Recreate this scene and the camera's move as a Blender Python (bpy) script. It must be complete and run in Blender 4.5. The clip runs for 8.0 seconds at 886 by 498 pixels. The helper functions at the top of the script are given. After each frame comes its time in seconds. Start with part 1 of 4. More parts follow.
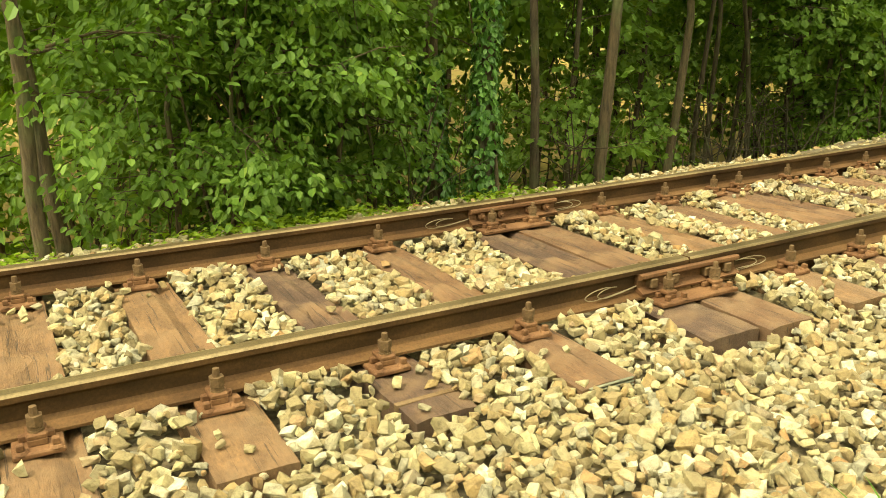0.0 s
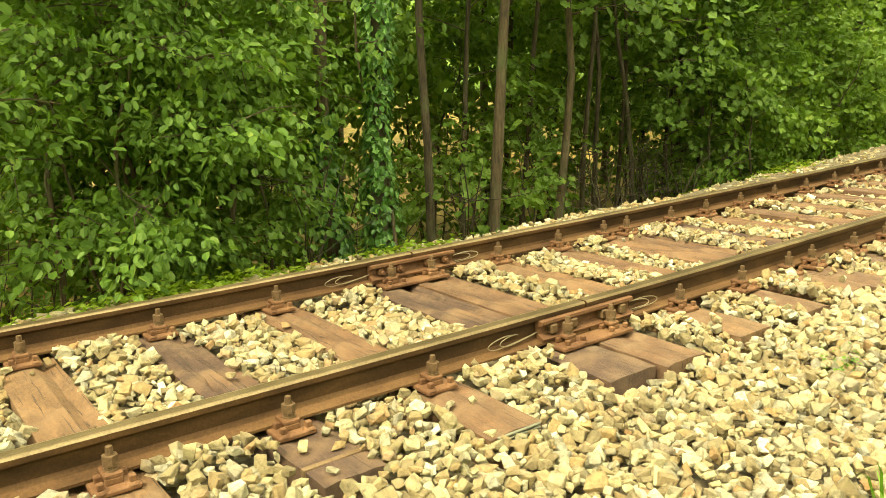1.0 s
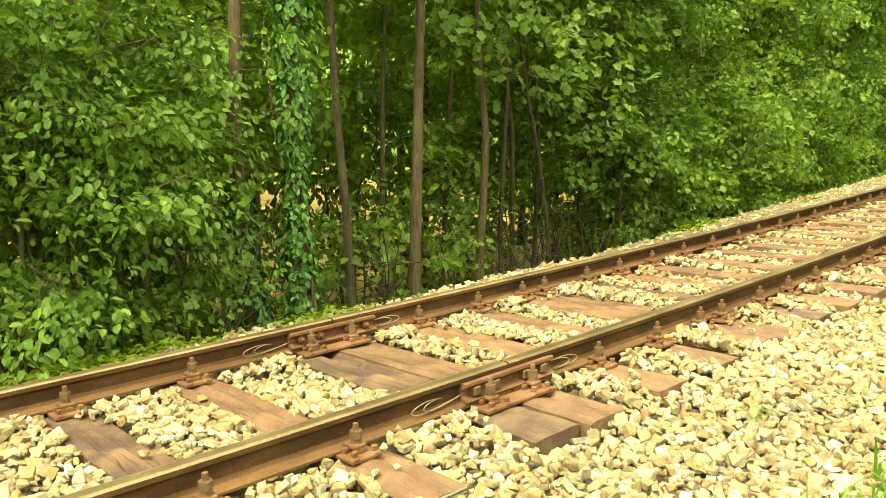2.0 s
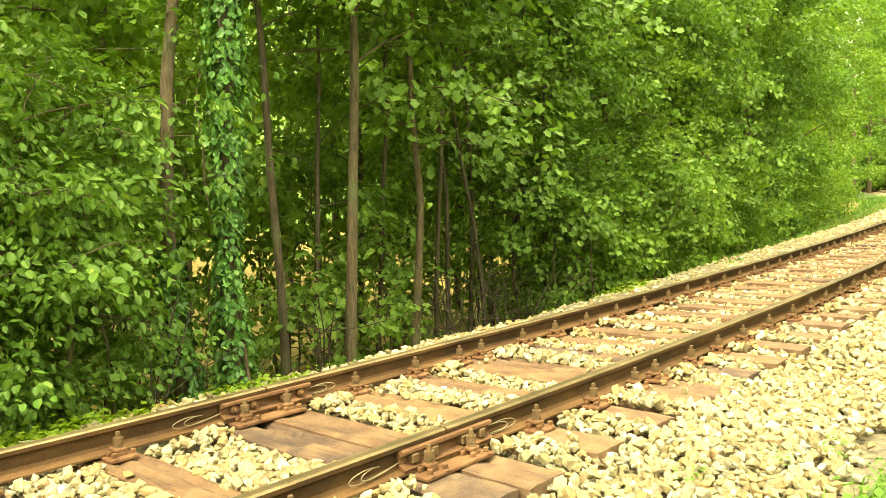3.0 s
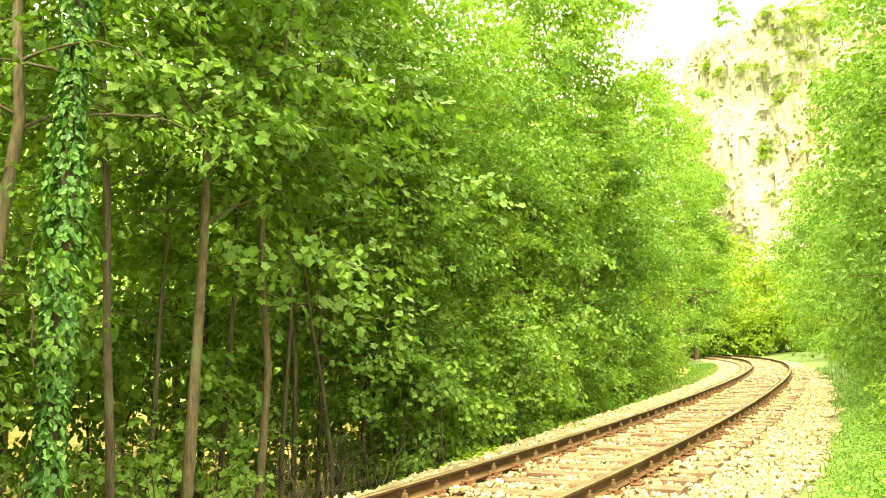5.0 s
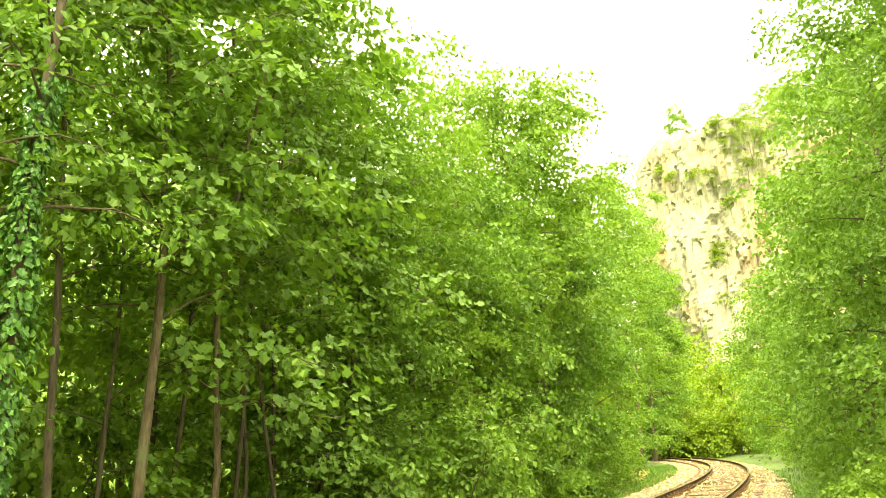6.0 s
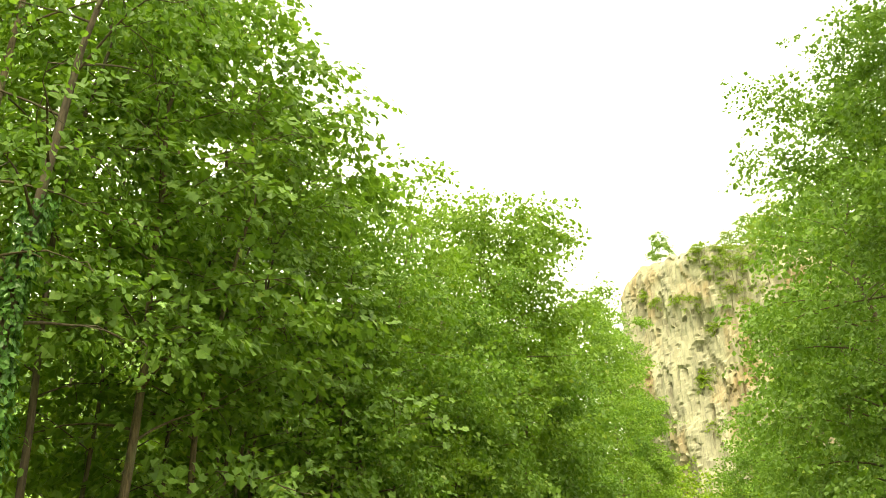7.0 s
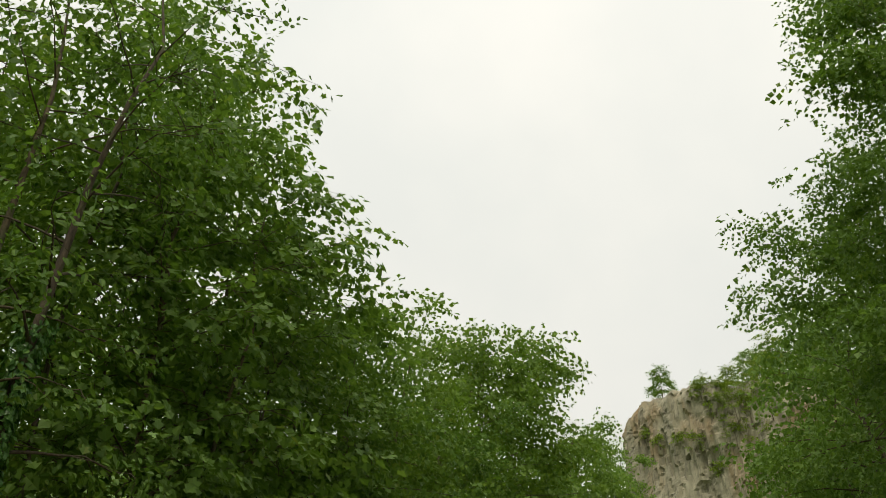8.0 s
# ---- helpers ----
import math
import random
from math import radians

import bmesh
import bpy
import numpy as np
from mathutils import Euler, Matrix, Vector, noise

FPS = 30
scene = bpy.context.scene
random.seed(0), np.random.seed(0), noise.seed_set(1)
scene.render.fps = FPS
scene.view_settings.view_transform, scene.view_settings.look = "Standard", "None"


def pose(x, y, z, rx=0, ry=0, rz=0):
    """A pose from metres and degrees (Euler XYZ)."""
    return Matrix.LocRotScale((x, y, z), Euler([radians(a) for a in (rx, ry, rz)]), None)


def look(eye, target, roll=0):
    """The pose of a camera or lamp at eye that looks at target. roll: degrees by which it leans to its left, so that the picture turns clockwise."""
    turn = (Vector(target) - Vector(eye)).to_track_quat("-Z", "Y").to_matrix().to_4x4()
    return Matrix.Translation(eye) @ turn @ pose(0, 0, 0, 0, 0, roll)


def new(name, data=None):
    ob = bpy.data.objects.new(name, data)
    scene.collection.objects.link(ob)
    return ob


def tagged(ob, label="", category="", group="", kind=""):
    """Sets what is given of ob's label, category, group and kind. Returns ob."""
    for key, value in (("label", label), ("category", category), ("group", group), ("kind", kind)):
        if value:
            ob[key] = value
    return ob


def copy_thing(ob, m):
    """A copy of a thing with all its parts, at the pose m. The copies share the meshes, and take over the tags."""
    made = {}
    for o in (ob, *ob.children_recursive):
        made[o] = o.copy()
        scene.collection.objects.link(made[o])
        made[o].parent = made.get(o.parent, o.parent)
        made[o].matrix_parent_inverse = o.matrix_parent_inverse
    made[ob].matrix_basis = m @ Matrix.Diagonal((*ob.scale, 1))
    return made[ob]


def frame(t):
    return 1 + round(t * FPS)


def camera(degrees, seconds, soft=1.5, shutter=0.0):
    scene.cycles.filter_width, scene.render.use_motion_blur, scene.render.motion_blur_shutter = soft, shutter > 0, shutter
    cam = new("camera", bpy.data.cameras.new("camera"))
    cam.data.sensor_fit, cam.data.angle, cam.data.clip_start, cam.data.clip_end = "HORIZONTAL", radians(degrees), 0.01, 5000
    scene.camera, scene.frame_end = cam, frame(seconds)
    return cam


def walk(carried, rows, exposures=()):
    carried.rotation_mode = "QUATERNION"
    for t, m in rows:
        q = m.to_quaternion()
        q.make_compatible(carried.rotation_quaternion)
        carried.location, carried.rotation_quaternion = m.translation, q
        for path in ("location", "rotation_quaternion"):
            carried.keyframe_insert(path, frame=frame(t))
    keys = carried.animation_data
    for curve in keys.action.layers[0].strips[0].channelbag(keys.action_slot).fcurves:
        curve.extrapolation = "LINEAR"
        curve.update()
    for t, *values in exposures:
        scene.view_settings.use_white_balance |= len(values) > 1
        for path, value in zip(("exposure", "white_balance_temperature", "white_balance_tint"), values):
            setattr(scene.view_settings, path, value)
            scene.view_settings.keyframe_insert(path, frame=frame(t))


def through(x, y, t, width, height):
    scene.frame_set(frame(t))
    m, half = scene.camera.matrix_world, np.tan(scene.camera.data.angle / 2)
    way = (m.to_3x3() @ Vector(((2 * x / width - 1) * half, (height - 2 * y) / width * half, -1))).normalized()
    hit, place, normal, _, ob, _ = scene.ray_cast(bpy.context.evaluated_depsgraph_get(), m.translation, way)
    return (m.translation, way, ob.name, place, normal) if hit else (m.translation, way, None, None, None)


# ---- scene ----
EYE = 1.3627
cam = camera(56.3, 8.0, soft=0.6)
PATH = [
    (0.0, pose(0, 0, EYE, 73.582, 0.267, -28.806)),
    (0.5, pose(0, 0, EYE, 75.262, 1.036, -32.872)),
    (1.0, pose(0, 0, EYE, 77.263, 1.433, -36.266)),
    (1.5, pose(0, 0, EYE, 79.295, 1.593, -39.438)),
    (2.8, pose(0, 0, EYE, 85.036, 2.183, -45.457)),
    (3.0, pose(0, 0, EYE, 85.82, 2.129, -46.447)),
    (3.5, pose(0, 0, EYE, 87.936, 2.061, -49.236)),
    (4.0, pose(0, 0, EYE, 90.592, 1.989, -52.278)),
    (4.5, pose(0, 0, EYE, 93.335, 1.97, -54.913)),
    (4.7, pose(0, 0, EYE, 94.788, 1.843, -55.641)),
    (5.8, pose(0, 0, EYE, 101.982, 1.588, -59.249)),
    (6.0, pose(0, 0, EYE, 103.5, 1.531, -59.649)),
    (6.5, pose(0, 0, EYE, 107.516, 1.241, -60.383)),
    (7.0, pose(0, 0, EYE, 111.92, 0.931, -60.856)),
    (7.5, pose(0, 0, EYE, 116.856, 0.553, -61.193)),
    (8.0, pose(0, 0, EYE, 120.993, 0.246, -61.249)),
]
# the clip's camera brightens as it turns to the trees and darkens under the open sky
EXPO = [(0.0, 0.72, 9100, -4), (1.5, 1.1, 9100, -5), (3.0, 1.52, 9200, -8), (4.5, 1.88, 9200, -10), (5.8, 1.65, 9200, -9), (6.5, 1.2, 9000, -8), (7.0, 0.7, 8600, -5), (7.5, -0.3, 8000, 0), (8.0, -1.3, 6900, 8)]
walk(cam, PATH, EXPO)

# ---------------------------------------------------------------- world and light
world = bpy.data.worlds.new("sky")
scene.world = world
world.use_nodes = True
wn, wl = world.node_tree.nodes, world.node_tree.links
wn.clear()
w_out, w_bg = wn.new("ShaderNodeOutputWorld"), wn.new("ShaderNodeBackground")
w_sky, w_mix = wn.new("ShaderNodeTexSky"), wn.new("ShaderNodeMix")
w_noise, w_ramp, w_co = wn.new("ShaderNodeTexNoise"), wn.new("ShaderNodeValToRGB"), wn.new("ShaderNodeTexCoord")
w_sky.sky_type, w_sky.sun_disc = "NISHITA", False
w_sky.sun_elevation, w_sky.sun_rotation = radians(56), radians(253)
w_noise.inputs["Scale"].default_value, w_noise.inputs["Detail"].default_value = 3.0, 5.0
w_ramp.color_ramp.elements[0].position, w_ramp.color_ramp.elements[0].color = 0.3, (0.84, 0.86, 0.84, 1)
w_ramp.color_ramp.elements[1].position, w_ramp.color_ramp.elements[1].color = 0.75, (0.98, 0.97, 0.93, 1)
w_mix.data_type = "RGBA"
w_mix.inputs["Factor"].default_value = 0.985          # a closed deck of bright cloud
wl.new(w_co.outputs["Generated"], w_noise.inputs["Vector"])
wl.new(w_noise.outputs["Fac"], w_ramp.inputs["Fac"])
wl.new(w_sky.outputs["Color"], w_mix.inputs["A"])
wl.new(w_ramp.outputs["Color"], w_mix.inputs["B"])
# an overcast sky is brightest overhead and fades towards the skyline
w_split, w_fade = wn.new("ShaderNodeSeparateXYZ"), wn.new("ShaderNodeMapRange")
w_fade.inputs["From Min"].default_value, w_fade.inputs["From Max"].default_value = 0.0, 1.0
w_fade.inputs["To Min"].default_value, w_fade.inputs["To Max"].default_value = 1.9, 2.8
wl.new(w_co.outputs["Generated"], w_split.inputs[0])
wl.new(w_split.outputs["Z"], w_fade.inputs["Value"])
wl.new(w_mix.outputs["Result"], w_bg.inputs["Color"])
wl.new(w_fade.outputs["Result"], w_bg.inputs["Strength"])
wl.new(w_bg.outputs["Background"], w_out.inputs["Surface"])

sun_data = bpy.data.lights.new("sun", "SUN")
sun_data.energy, sun_data.angle, sun_data.color = 3.2, radians(10), (1.0, 0.94, 0.82)
sun = new("sun", sun_data)
sun.matrix_world = look((-16, -5, 25), (0, 0, 0))


# ---------------------------------------------------------------- materials
def material(name, rough=0.8, metal=0.0):
    m = bpy.data.materials.new(name)
    m.use_nodes = True
    nt = m.node_tree
    b = nt.nodes["Principled BSDF"]
    b.inputs["Roughness"].default_value, b.inputs["Metallic"].default_value = rough, metal
    return m, nt, b


def node(nt, kind, **values):
    n = nt.nodes.new(kind)
    for key, value in values.items():
        n.inputs[key.replace("_", " ")].default_value = value
    return n


def ramp(nt, fac, stops):
    r = nt.nodes.new("ShaderNodeValToRGB")
    while len(r.color_ramp.elements) < len(stops):
        r.color_ramp.elements.new(0.5)
    for e, (p, c) in zip(r.color_ramp.elements, stops):
        e.position, e.color = p, (*c, 1)
    nt.links.new(fac, r.inputs["Fac"])
    return r.outputs["Color"]


def noise_of(nt, scale, detail=4.0, stretch=None, coord="Object", rough=0.6):
    co = nt.nodes.new("ShaderNodeNewGeometry").outputs["Position"] if coord == "Position" else nt.nodes.new("ShaderNodeTexCoord").outputs[coord]
    if stretch:
        mp = nt.nodes.new("ShaderNodeMapping")
        mp.inputs["Scale"].default_value = stretch
        nt.links.new(co, mp.inputs["Vector"])
        co = mp.outputs["Vector"]
    n = node(nt, "ShaderNodeTexNoise", Scale=scale, Detail=detail, Roughness=rough)
    nt.links.new(co, n.inputs["Vector"])
    return n.outputs["Fac"]


def mixed(nt, fac, a, b, mode="MIX"):
    m = nt.nodes.new("ShaderNodeMix")
    m.data_type, m.blend_type = "RGBA", mode
    for value, key in ((fac, "Factor"), (a, "A"), (b, "B")):
        if isinstance(value, (int, float)):
            m.inputs[key].default_value = value
        elif isinstance(value, tuple):
            m.inputs[key].default_value = (*value, 1)
        else:
            nt.links.new(value, m.inputs[key])
    return m.outputs["Result"]


def bumped(nt, b, height, strength=0.4, distance=0.01):
    n = node(nt, "ShaderNodeBump", Strength=strength, Distance=distance)
    nt.links.new(height, n.inputs["Height"])
    nt.links.new(n.outputs["Normal"], b.inputs["Normal"])


def random_of(nt):
    """A number for each island of a mesh and each object."""
    g, o = nt.nodes.new("ShaderNodeNewGeometry"), nt.nodes.new("ShaderNodeObjectInfo")
    add, fr = nt.nodes.new("ShaderNodeMath"), nt.nodes.new("ShaderNodeMath")
    add.operation, fr.operation = "ADD", "FRACT"
    nt.links.new(g.outputs["Random Per Island"], add.inputs[0])
    nt.links.new(o.outputs["Random"], add.inputs[1])
    nt.links.new(add.outputs[0], fr.inputs[0])
    return fr.outputs[0]


def stone_material(name, stops, scale=30.0, bump=0.5):
    m, nt, b = material(name, 0.88)
    base = ramp(nt, random_of(nt), stops)
    grain = noise_of(nt, scale, 7.0, rough=0.72, coord="Position")
    c = mixed(nt, 0.85, base, ramp(nt, grain, [(0.28, (0.34, 0.30, 0.23)), (0.5, (0.94, 0.93, 0.80)), (0.72, (1.34, 1.32, 1.12))]), "MULTIPLY")
    dirt = ramp(nt, noise_of(nt, 13.0, 4.0, coord="Position"), [(0.50, (0, 0, 0)), (0.66, (0.75, 0.75, 0.75))])
    c = mixed(nt, dirt, c, (0.26, 0.195, 0.10))
    nt.links.new(c, b.inputs["Base Color"])
    bumped(nt, b, mixed(nt, 0.5, grain, noise_of(nt, scale * 3.2, 5.0, rough=0.7, coord="Position")), bump, 0.02)
    edge = nt.nodes.new("ShaderNodeBevel")
    edge.samples = 3
    edge.inputs["Radius"].default_value = 0.006
    nt.links.new(edge.outputs[0], b.inputs["Normal"].links[0].from_node.inputs["Normal"])
    return m


def leaf_material(name, dark, mid, light, through=0.4, gloss=0.45):
    m, nt, b = material(name, gloss)
    b.inputs["Specular IOR Level"].default_value = 0.32
    c = ramp(nt, random_of(nt), [(0.0, dark), (0.55, mid), (0.97, light), (1.0, (light[0] * 1.25, light[1] * 1.02, light[2]))])
    c = mixed(nt, 0.35, c, ramp(nt, noise_of(nt, 1.3, 3.0), [(0.3, (0.55, 0.6, 0.5)), (0.7, (1.3, 1.25, 1.0))]), "MULTIPLY")
    nt.links.new(c, b.inputs["Base Color"])
    t = nt.nodes.new("ShaderNodeBsdfTranslucent")
    nt.links.new(mixed(nt, 0.6, c, (1.3, 1.35, 0.45), "MULTIPLY"), t.inputs["Color"])
    mx, out = nt.nodes.new("ShaderNodeMixShader"), nt.nodes["Material Output"]
    mx.inputs[0].default_value = through
    nt.links.new(b.outputs[0], mx.inputs[1])
    nt.links.new(t.outputs[0], mx.inputs[2])
    nt.links.new(mx.outputs[0], out.inputs["Surface"])
    return m


def bark_material(name, dark, light):
    m, nt, b = material(name, 0.9)
    grain = noise_of(nt, 9.0, 6.0, (4.0, 4.0, 0.7))
    lichen = ramp(nt, noise_of(nt, 3.0, 4.0), [(0.5, (0, 0, 0)), (0.7, (0.7, 0.7, 0.7))])
    c = mixed(nt, lichen, ramp(nt, grain, [(0.3, dark), (0.7, light)]), (0.10, 0.12, 0.05))
    nt.links.new(c, b.inputs["Base Color"])
    bumped(nt, b, grain, 0.9, 0.02)
    return m


def rust_material(name, dark, mid, light, rough=0.75, metal=0.0, scale=18.0):
    m, nt, b = material(name, rough, metal)
    b.inputs["Specular IOR Level"].default_value = 0.22
    big, fine = noise_of(nt, scale * 0.25, 5.0, (0.5, 1.0, 1.6)), noise_of(nt, scale * 5.0, 5.0)
    c = ramp(nt, big, [(0.28, dark), (0.5, mid), (0.75, light)])
    c = mixed(nt, 0.5, c, ramp(nt, fine, [(0.3, (0.5, 0.47, 0.44)), (0.7, (1.35, 1.3, 1.2))]), "MULTIPLY")
    nt.links.new(c, b.inputs["Base Color"])
    bumped(nt, b, fine, 0.45, 0.003)
    return m


def wood_material(name, tones):
    m, nt, b = material(name, 0.72)
    r = nt.nodes.new("ShaderNodeObjectInfo").outputs["Random"]
    tone = ramp(nt, r, [(0.0, tones[0]), (1.0, tones[1])])
    grain = noise_of(nt, 14.0, 8.0, (7.0, 0.8, 3.0), rough=0.8)
    blotch = noise_of(nt, 6.0, 6.0, (1.6, 0.8, 1.0), rough=0.65)
    c = mixed(nt, 0.55, tone, ramp(nt, grain, [(0.28, (0.5, 0.47, 0.45)), (0.5, (0.98, 0.96, 0.93)), (0.75, (1.4, 1.35, 1.25))]), "MULTIPLY")
    c = mixed(nt, 0.8, c, ramp(nt, blotch, [(0.3, (0.55, 0.52, 0.52)), (0.5, (1.0, 0.98, 0.95)), (0.7, (1.45, 1.4, 1.3))]), "MULTIPLY")
    c = mixed(nt, 0.7, c, ramp(nt, noise_of(nt, 70.0, 6.0, (1.0, 0.4, 1.0), rough=0.75), [(0.32, (0.5, 0.48, 0.46)), (0.5, (1.0, 1.0, 1.0)), (0.68, (1.4, 1.38, 1.3))]), "MULTIPLY")
    dust = ramp(nt, noise_of(nt, 4.0, 6.0, rough=0.7), [(0.52, (0, 0, 0)), (0.72, (0.5, 0.5, 0.5))])
    c = mixed(nt, dust, c, (0.30, 0.22, 0.13))
    stain = ramp(nt, noise_of(nt, 3.2, 4.0), [(0.46, (0, 0, 0)), (0.64, (0.55, 0.55, 0.55))])
    c = mixed(nt, stain, c, (0.23, 0.14, 0.075))
    rust = ramp(nt, noise_of(nt, 2.3, 3.0), [(0.55, (0, 0, 0)), (0.75, (0.6, 0.6, 0.6))])
    c = mixed(nt, rust, c, (0.18, 0.08, 0.032))
    split = ramp(nt, noise_of(nt, 5.0, 3.0, (9.0, 0.3, 1.0)), [(0.60, (0, 0, 0)), (0.64, (0.85, 0.85, 0.85)), (0.68, (0, 0, 0))])
    c = mixed(nt, split, c, (0.025, 0.017, 0.012))
    nt.links.new(c, b.inputs["Base Color"])
    bumped(nt, b, grain, 0.9, 0.012)
    return m


def plain_noise_material(name, stops, scale, rough=0.9, bump=0.5, distance=0.02, coord="Object"):
    m, nt, b = material(name, rough)
    n = noise_of(nt, scale, 8.0, coord=coord)
    n2 = noise_of(nt, scale * 0.13, 3.0, coord=coord)
    c = mixed(nt, 0.5, ramp(nt, n, stops), ramp(nt, n2, [(0.3, (0.6, 0.6, 0.6)), (0.7, (1.25, 1.25, 1.2))]), "MULTIPLY")
    nt.links.new(c, b.inputs["Base Color"])
    bumped(nt, b, n, bump, distance)
    return m


M_STONE = stone_material("limestone_ballast", [(0.0, (0.19, 0.15, 0.085)), (0.14, (0.26, 0.21, 0.12)), (0.26, (0.33, 0.225, 0.11)), (0.38, (0.31, 0.265, 0.16)), (0.52, (0.30, 0.285, 0.235)), (0.64, (0.43, 0.36, 0.21)), (0.8, (0.44, 0.395, 0.26)), (0.9, (0.62, 0.59, 0.49)), (0.95, (0.33, 0.19, 0.085)), (1.0, (0.29, 0.26, 0.20))], 34.0, 0.9)
# bed colour darkened to deepen the shade in the gaps between stones
M_BED_SHADE = plain_noise_material("ballast_bed", [(0.3, (0.06, 0.045, 0.028)), (0.5, (0.14, 0.11, 0.065)), (0.7, (0.24, 0.20, 0.125))], 24.0)
# rust darkened to hold the shade that the rail head throws on the web
M_RUST = rust_material("shaded_rail_rust", (0.024, 0.012, 0.005), (0.062, 0.032, 0.013), (0.125, 0.066, 0.027))
M_TREAD = rust_material("dull_rail_top", (0.06, 0.045, 0.023), (0.105, 0.079, 0.042), (0.18, 0.138, 0.078), 0.5, 0.35)
# dusty foot and lower web, coloured lighter for the light they catch
M_FOOT = rust_material("lit_dusty_rail_foot", (0.045, 0.022, 0.009), (0.10, 0.052, 0.022), (0.165, 0.092, 0.042))
M_PLATE = rust_material("plate_rust", (0.06, 0.030, 0.016), (0.13, 0.064, 0.032), (0.23, 0.125, 0.065))
M_BOLT = rust_material("bolt_steel", (0.075, 0.045, 0.025), (0.155, 0.10, 0.056), (0.27, 0.19, 0.115), 0.6, 0.25)
M_RUN = rust_material("worn_running_steel", (0.12, 0.088, 0.048), (0.215, 0.16, 0.09), (0.34, 0.265, 0.155), 0.42, 0.5)
M_ZINC = rust_material("weathered_zinc", (0.10, 0.11, 0.08), (0.19, 0.20, 0.15), (0.28, 0.28, 0.21), 0.6, 0.3)
M_WIRE = rust_material("copper_bond_wire", (0.16, 0.13, 0.08), (0.28, 0.23, 0.15), (0.40, 0.34, 0.24), 0.5, 0.4)
M_WOOD_DARK = wood_material("tarred_sleeper_wood", ((0.075, 0.043, 0.030), (0.115, 0.063, 0.040)))
M_WOOD_BROWN = wood_material("brown_sleeper_wood", ((0.12, 0.064, 0.035), (0.17, 0.092, 0.046)))
M_WOOD_TAN = wood_material("orange_sleeper_wood", ((0.145, 0.082, 0.042), (0.185, 0.105, 0.052)))
M_BARK = bark_material("grey_brown_bark", (0.042, 0.030, 0.017), (0.155, 0.11, 0.06))
M_BARK2 = bark_material("dark_bark", (0.035, 0.026, 0.016), (0.11, 0.08, 0.048))
M_LEAF_MAPLE = leaf_material("maple_leaf", (0.095, 0.18, 0.028), (0.138, 0.245, 0.043), (0.185, 0.30, 0.062), 0.42, 0.5)
M_LEAF_ALDER = leaf_material("alder_leaf", (0.085, 0.17, 0.026), (0.125, 0.23, 0.040), (0.18, 0.295, 0.062), 0.42, 0.5)
# leaf colour raised and yellowed to stand for light from behind
M_LEAF_BACK = leaf_material("brightened_back_leaf", (0.115, 0.20, 0.026), (0.155, 0.262, 0.039), (0.205, 0.32, 0.062), 0.44, 0.5)
M_LEAF_IVY = leaf_material("ivy_leaf", (0.04, 0.115, 0.024), (0.085, 0.20, 0.042), (0.16, 0.32, 0.085), 0.25, 0.35)
M_LEAF_FAR = leaf_material("sunlit_far_leaf", (0.13, 0.21, 0.018), (0.185, 0.28, 0.028), (0.27, 0.36, 0.05), 0.45, 0.45)
M_GRASS = leaf_material("grass_blade", (0.055, 0.135, 0.014), (0.09, 0.20, 0.022), (0.16, 0.26, 0.05), 0.35)
M_STRAW = leaf_material("dry_grass_blade", (0.22, 0.17, 0.06), (0.32, 0.26, 0.11), (0.42, 0.36, 0.18), 0.3)
M_SOIL = plain_noise_material("bank_soil", [(0.3, (0.04, 0.06, 0.014)), (0.5, (0.085, 0.13, 0.024)), (0.7, (0.15, 0.19, 0.05))], 6.0)


# ---------------------------------------------------------------- mesh helpers
def link_mesh(name, me, mats, parent=None, label=""):
    for m in mats if isinstance(mats, (list, tuple)) else (mats,):
        me.materials.append(m)
    ob = new(name, me)
    if parent:
        ob.parent = parent
    if label:
        ob["label"] = label
    return ob


def part(name, bm, mat, parent, label=""):
    me = bpy.data.meshes.new(name)
    bm.normal_update()
    bm.to_mesh(me)
    bm.free()
    return link_mesh(name, me, mat, parent, label)


def tri_mesh(name, verts, faces, mats, parent=None, label="", smooth=False, slots=None):
    me = bpy.data.meshes.new(name)
    verts, faces = np.ascontiguousarray(verts, np.float32), np.ascontiguousarray(faces, np.int32)
    k = faces.shape[1]
    me.vertices.add(len(verts))
    me.vertices.foreach_set("co", verts.ravel())
    me.loops.add(faces.size)
    me.loops.foreach_set("vertex_index", faces.ravel())
    me.polygons.add(len(faces))
    me.polygons.foreach_set("loop_start", np.arange(0, faces.size, k, dtype=np.int32))
    me.polygons.foreach_set("use_smooth", np.full(len(faces), smooth))
    ob = link_mesh(name, me, mats, parent, label)
    if slots is not None:
        me.polygons.foreach_set("material_index", np.asarray(slots, np.int32))
    me.update(calc_edges=True)
    return ob


def empty(name, x, y, z, rz=0.0):
    ob = new(name)
    ob.empty_display_size = 0.1
    ob.matrix_world = Matrix.Translation((x, y, z)) @ Matrix.Rotation(rz, 4, "Z")
    return ob


def box(bm, lo, hi, bevel=0.0):
    v = bmesh.ops.create_cube(bm, size=1.0)["verts"]
    for p in v:
        p.co = Vector([lo[i] + (p.co[i] + 0.5) * (hi[i] - lo[i]) for i in range(3)])
    if bevel:
        bmesh.ops.bevel(bm, geom=list({e for p in v for e in p.link_edges}), offset=bevel, segments=1, affect="EDGES")


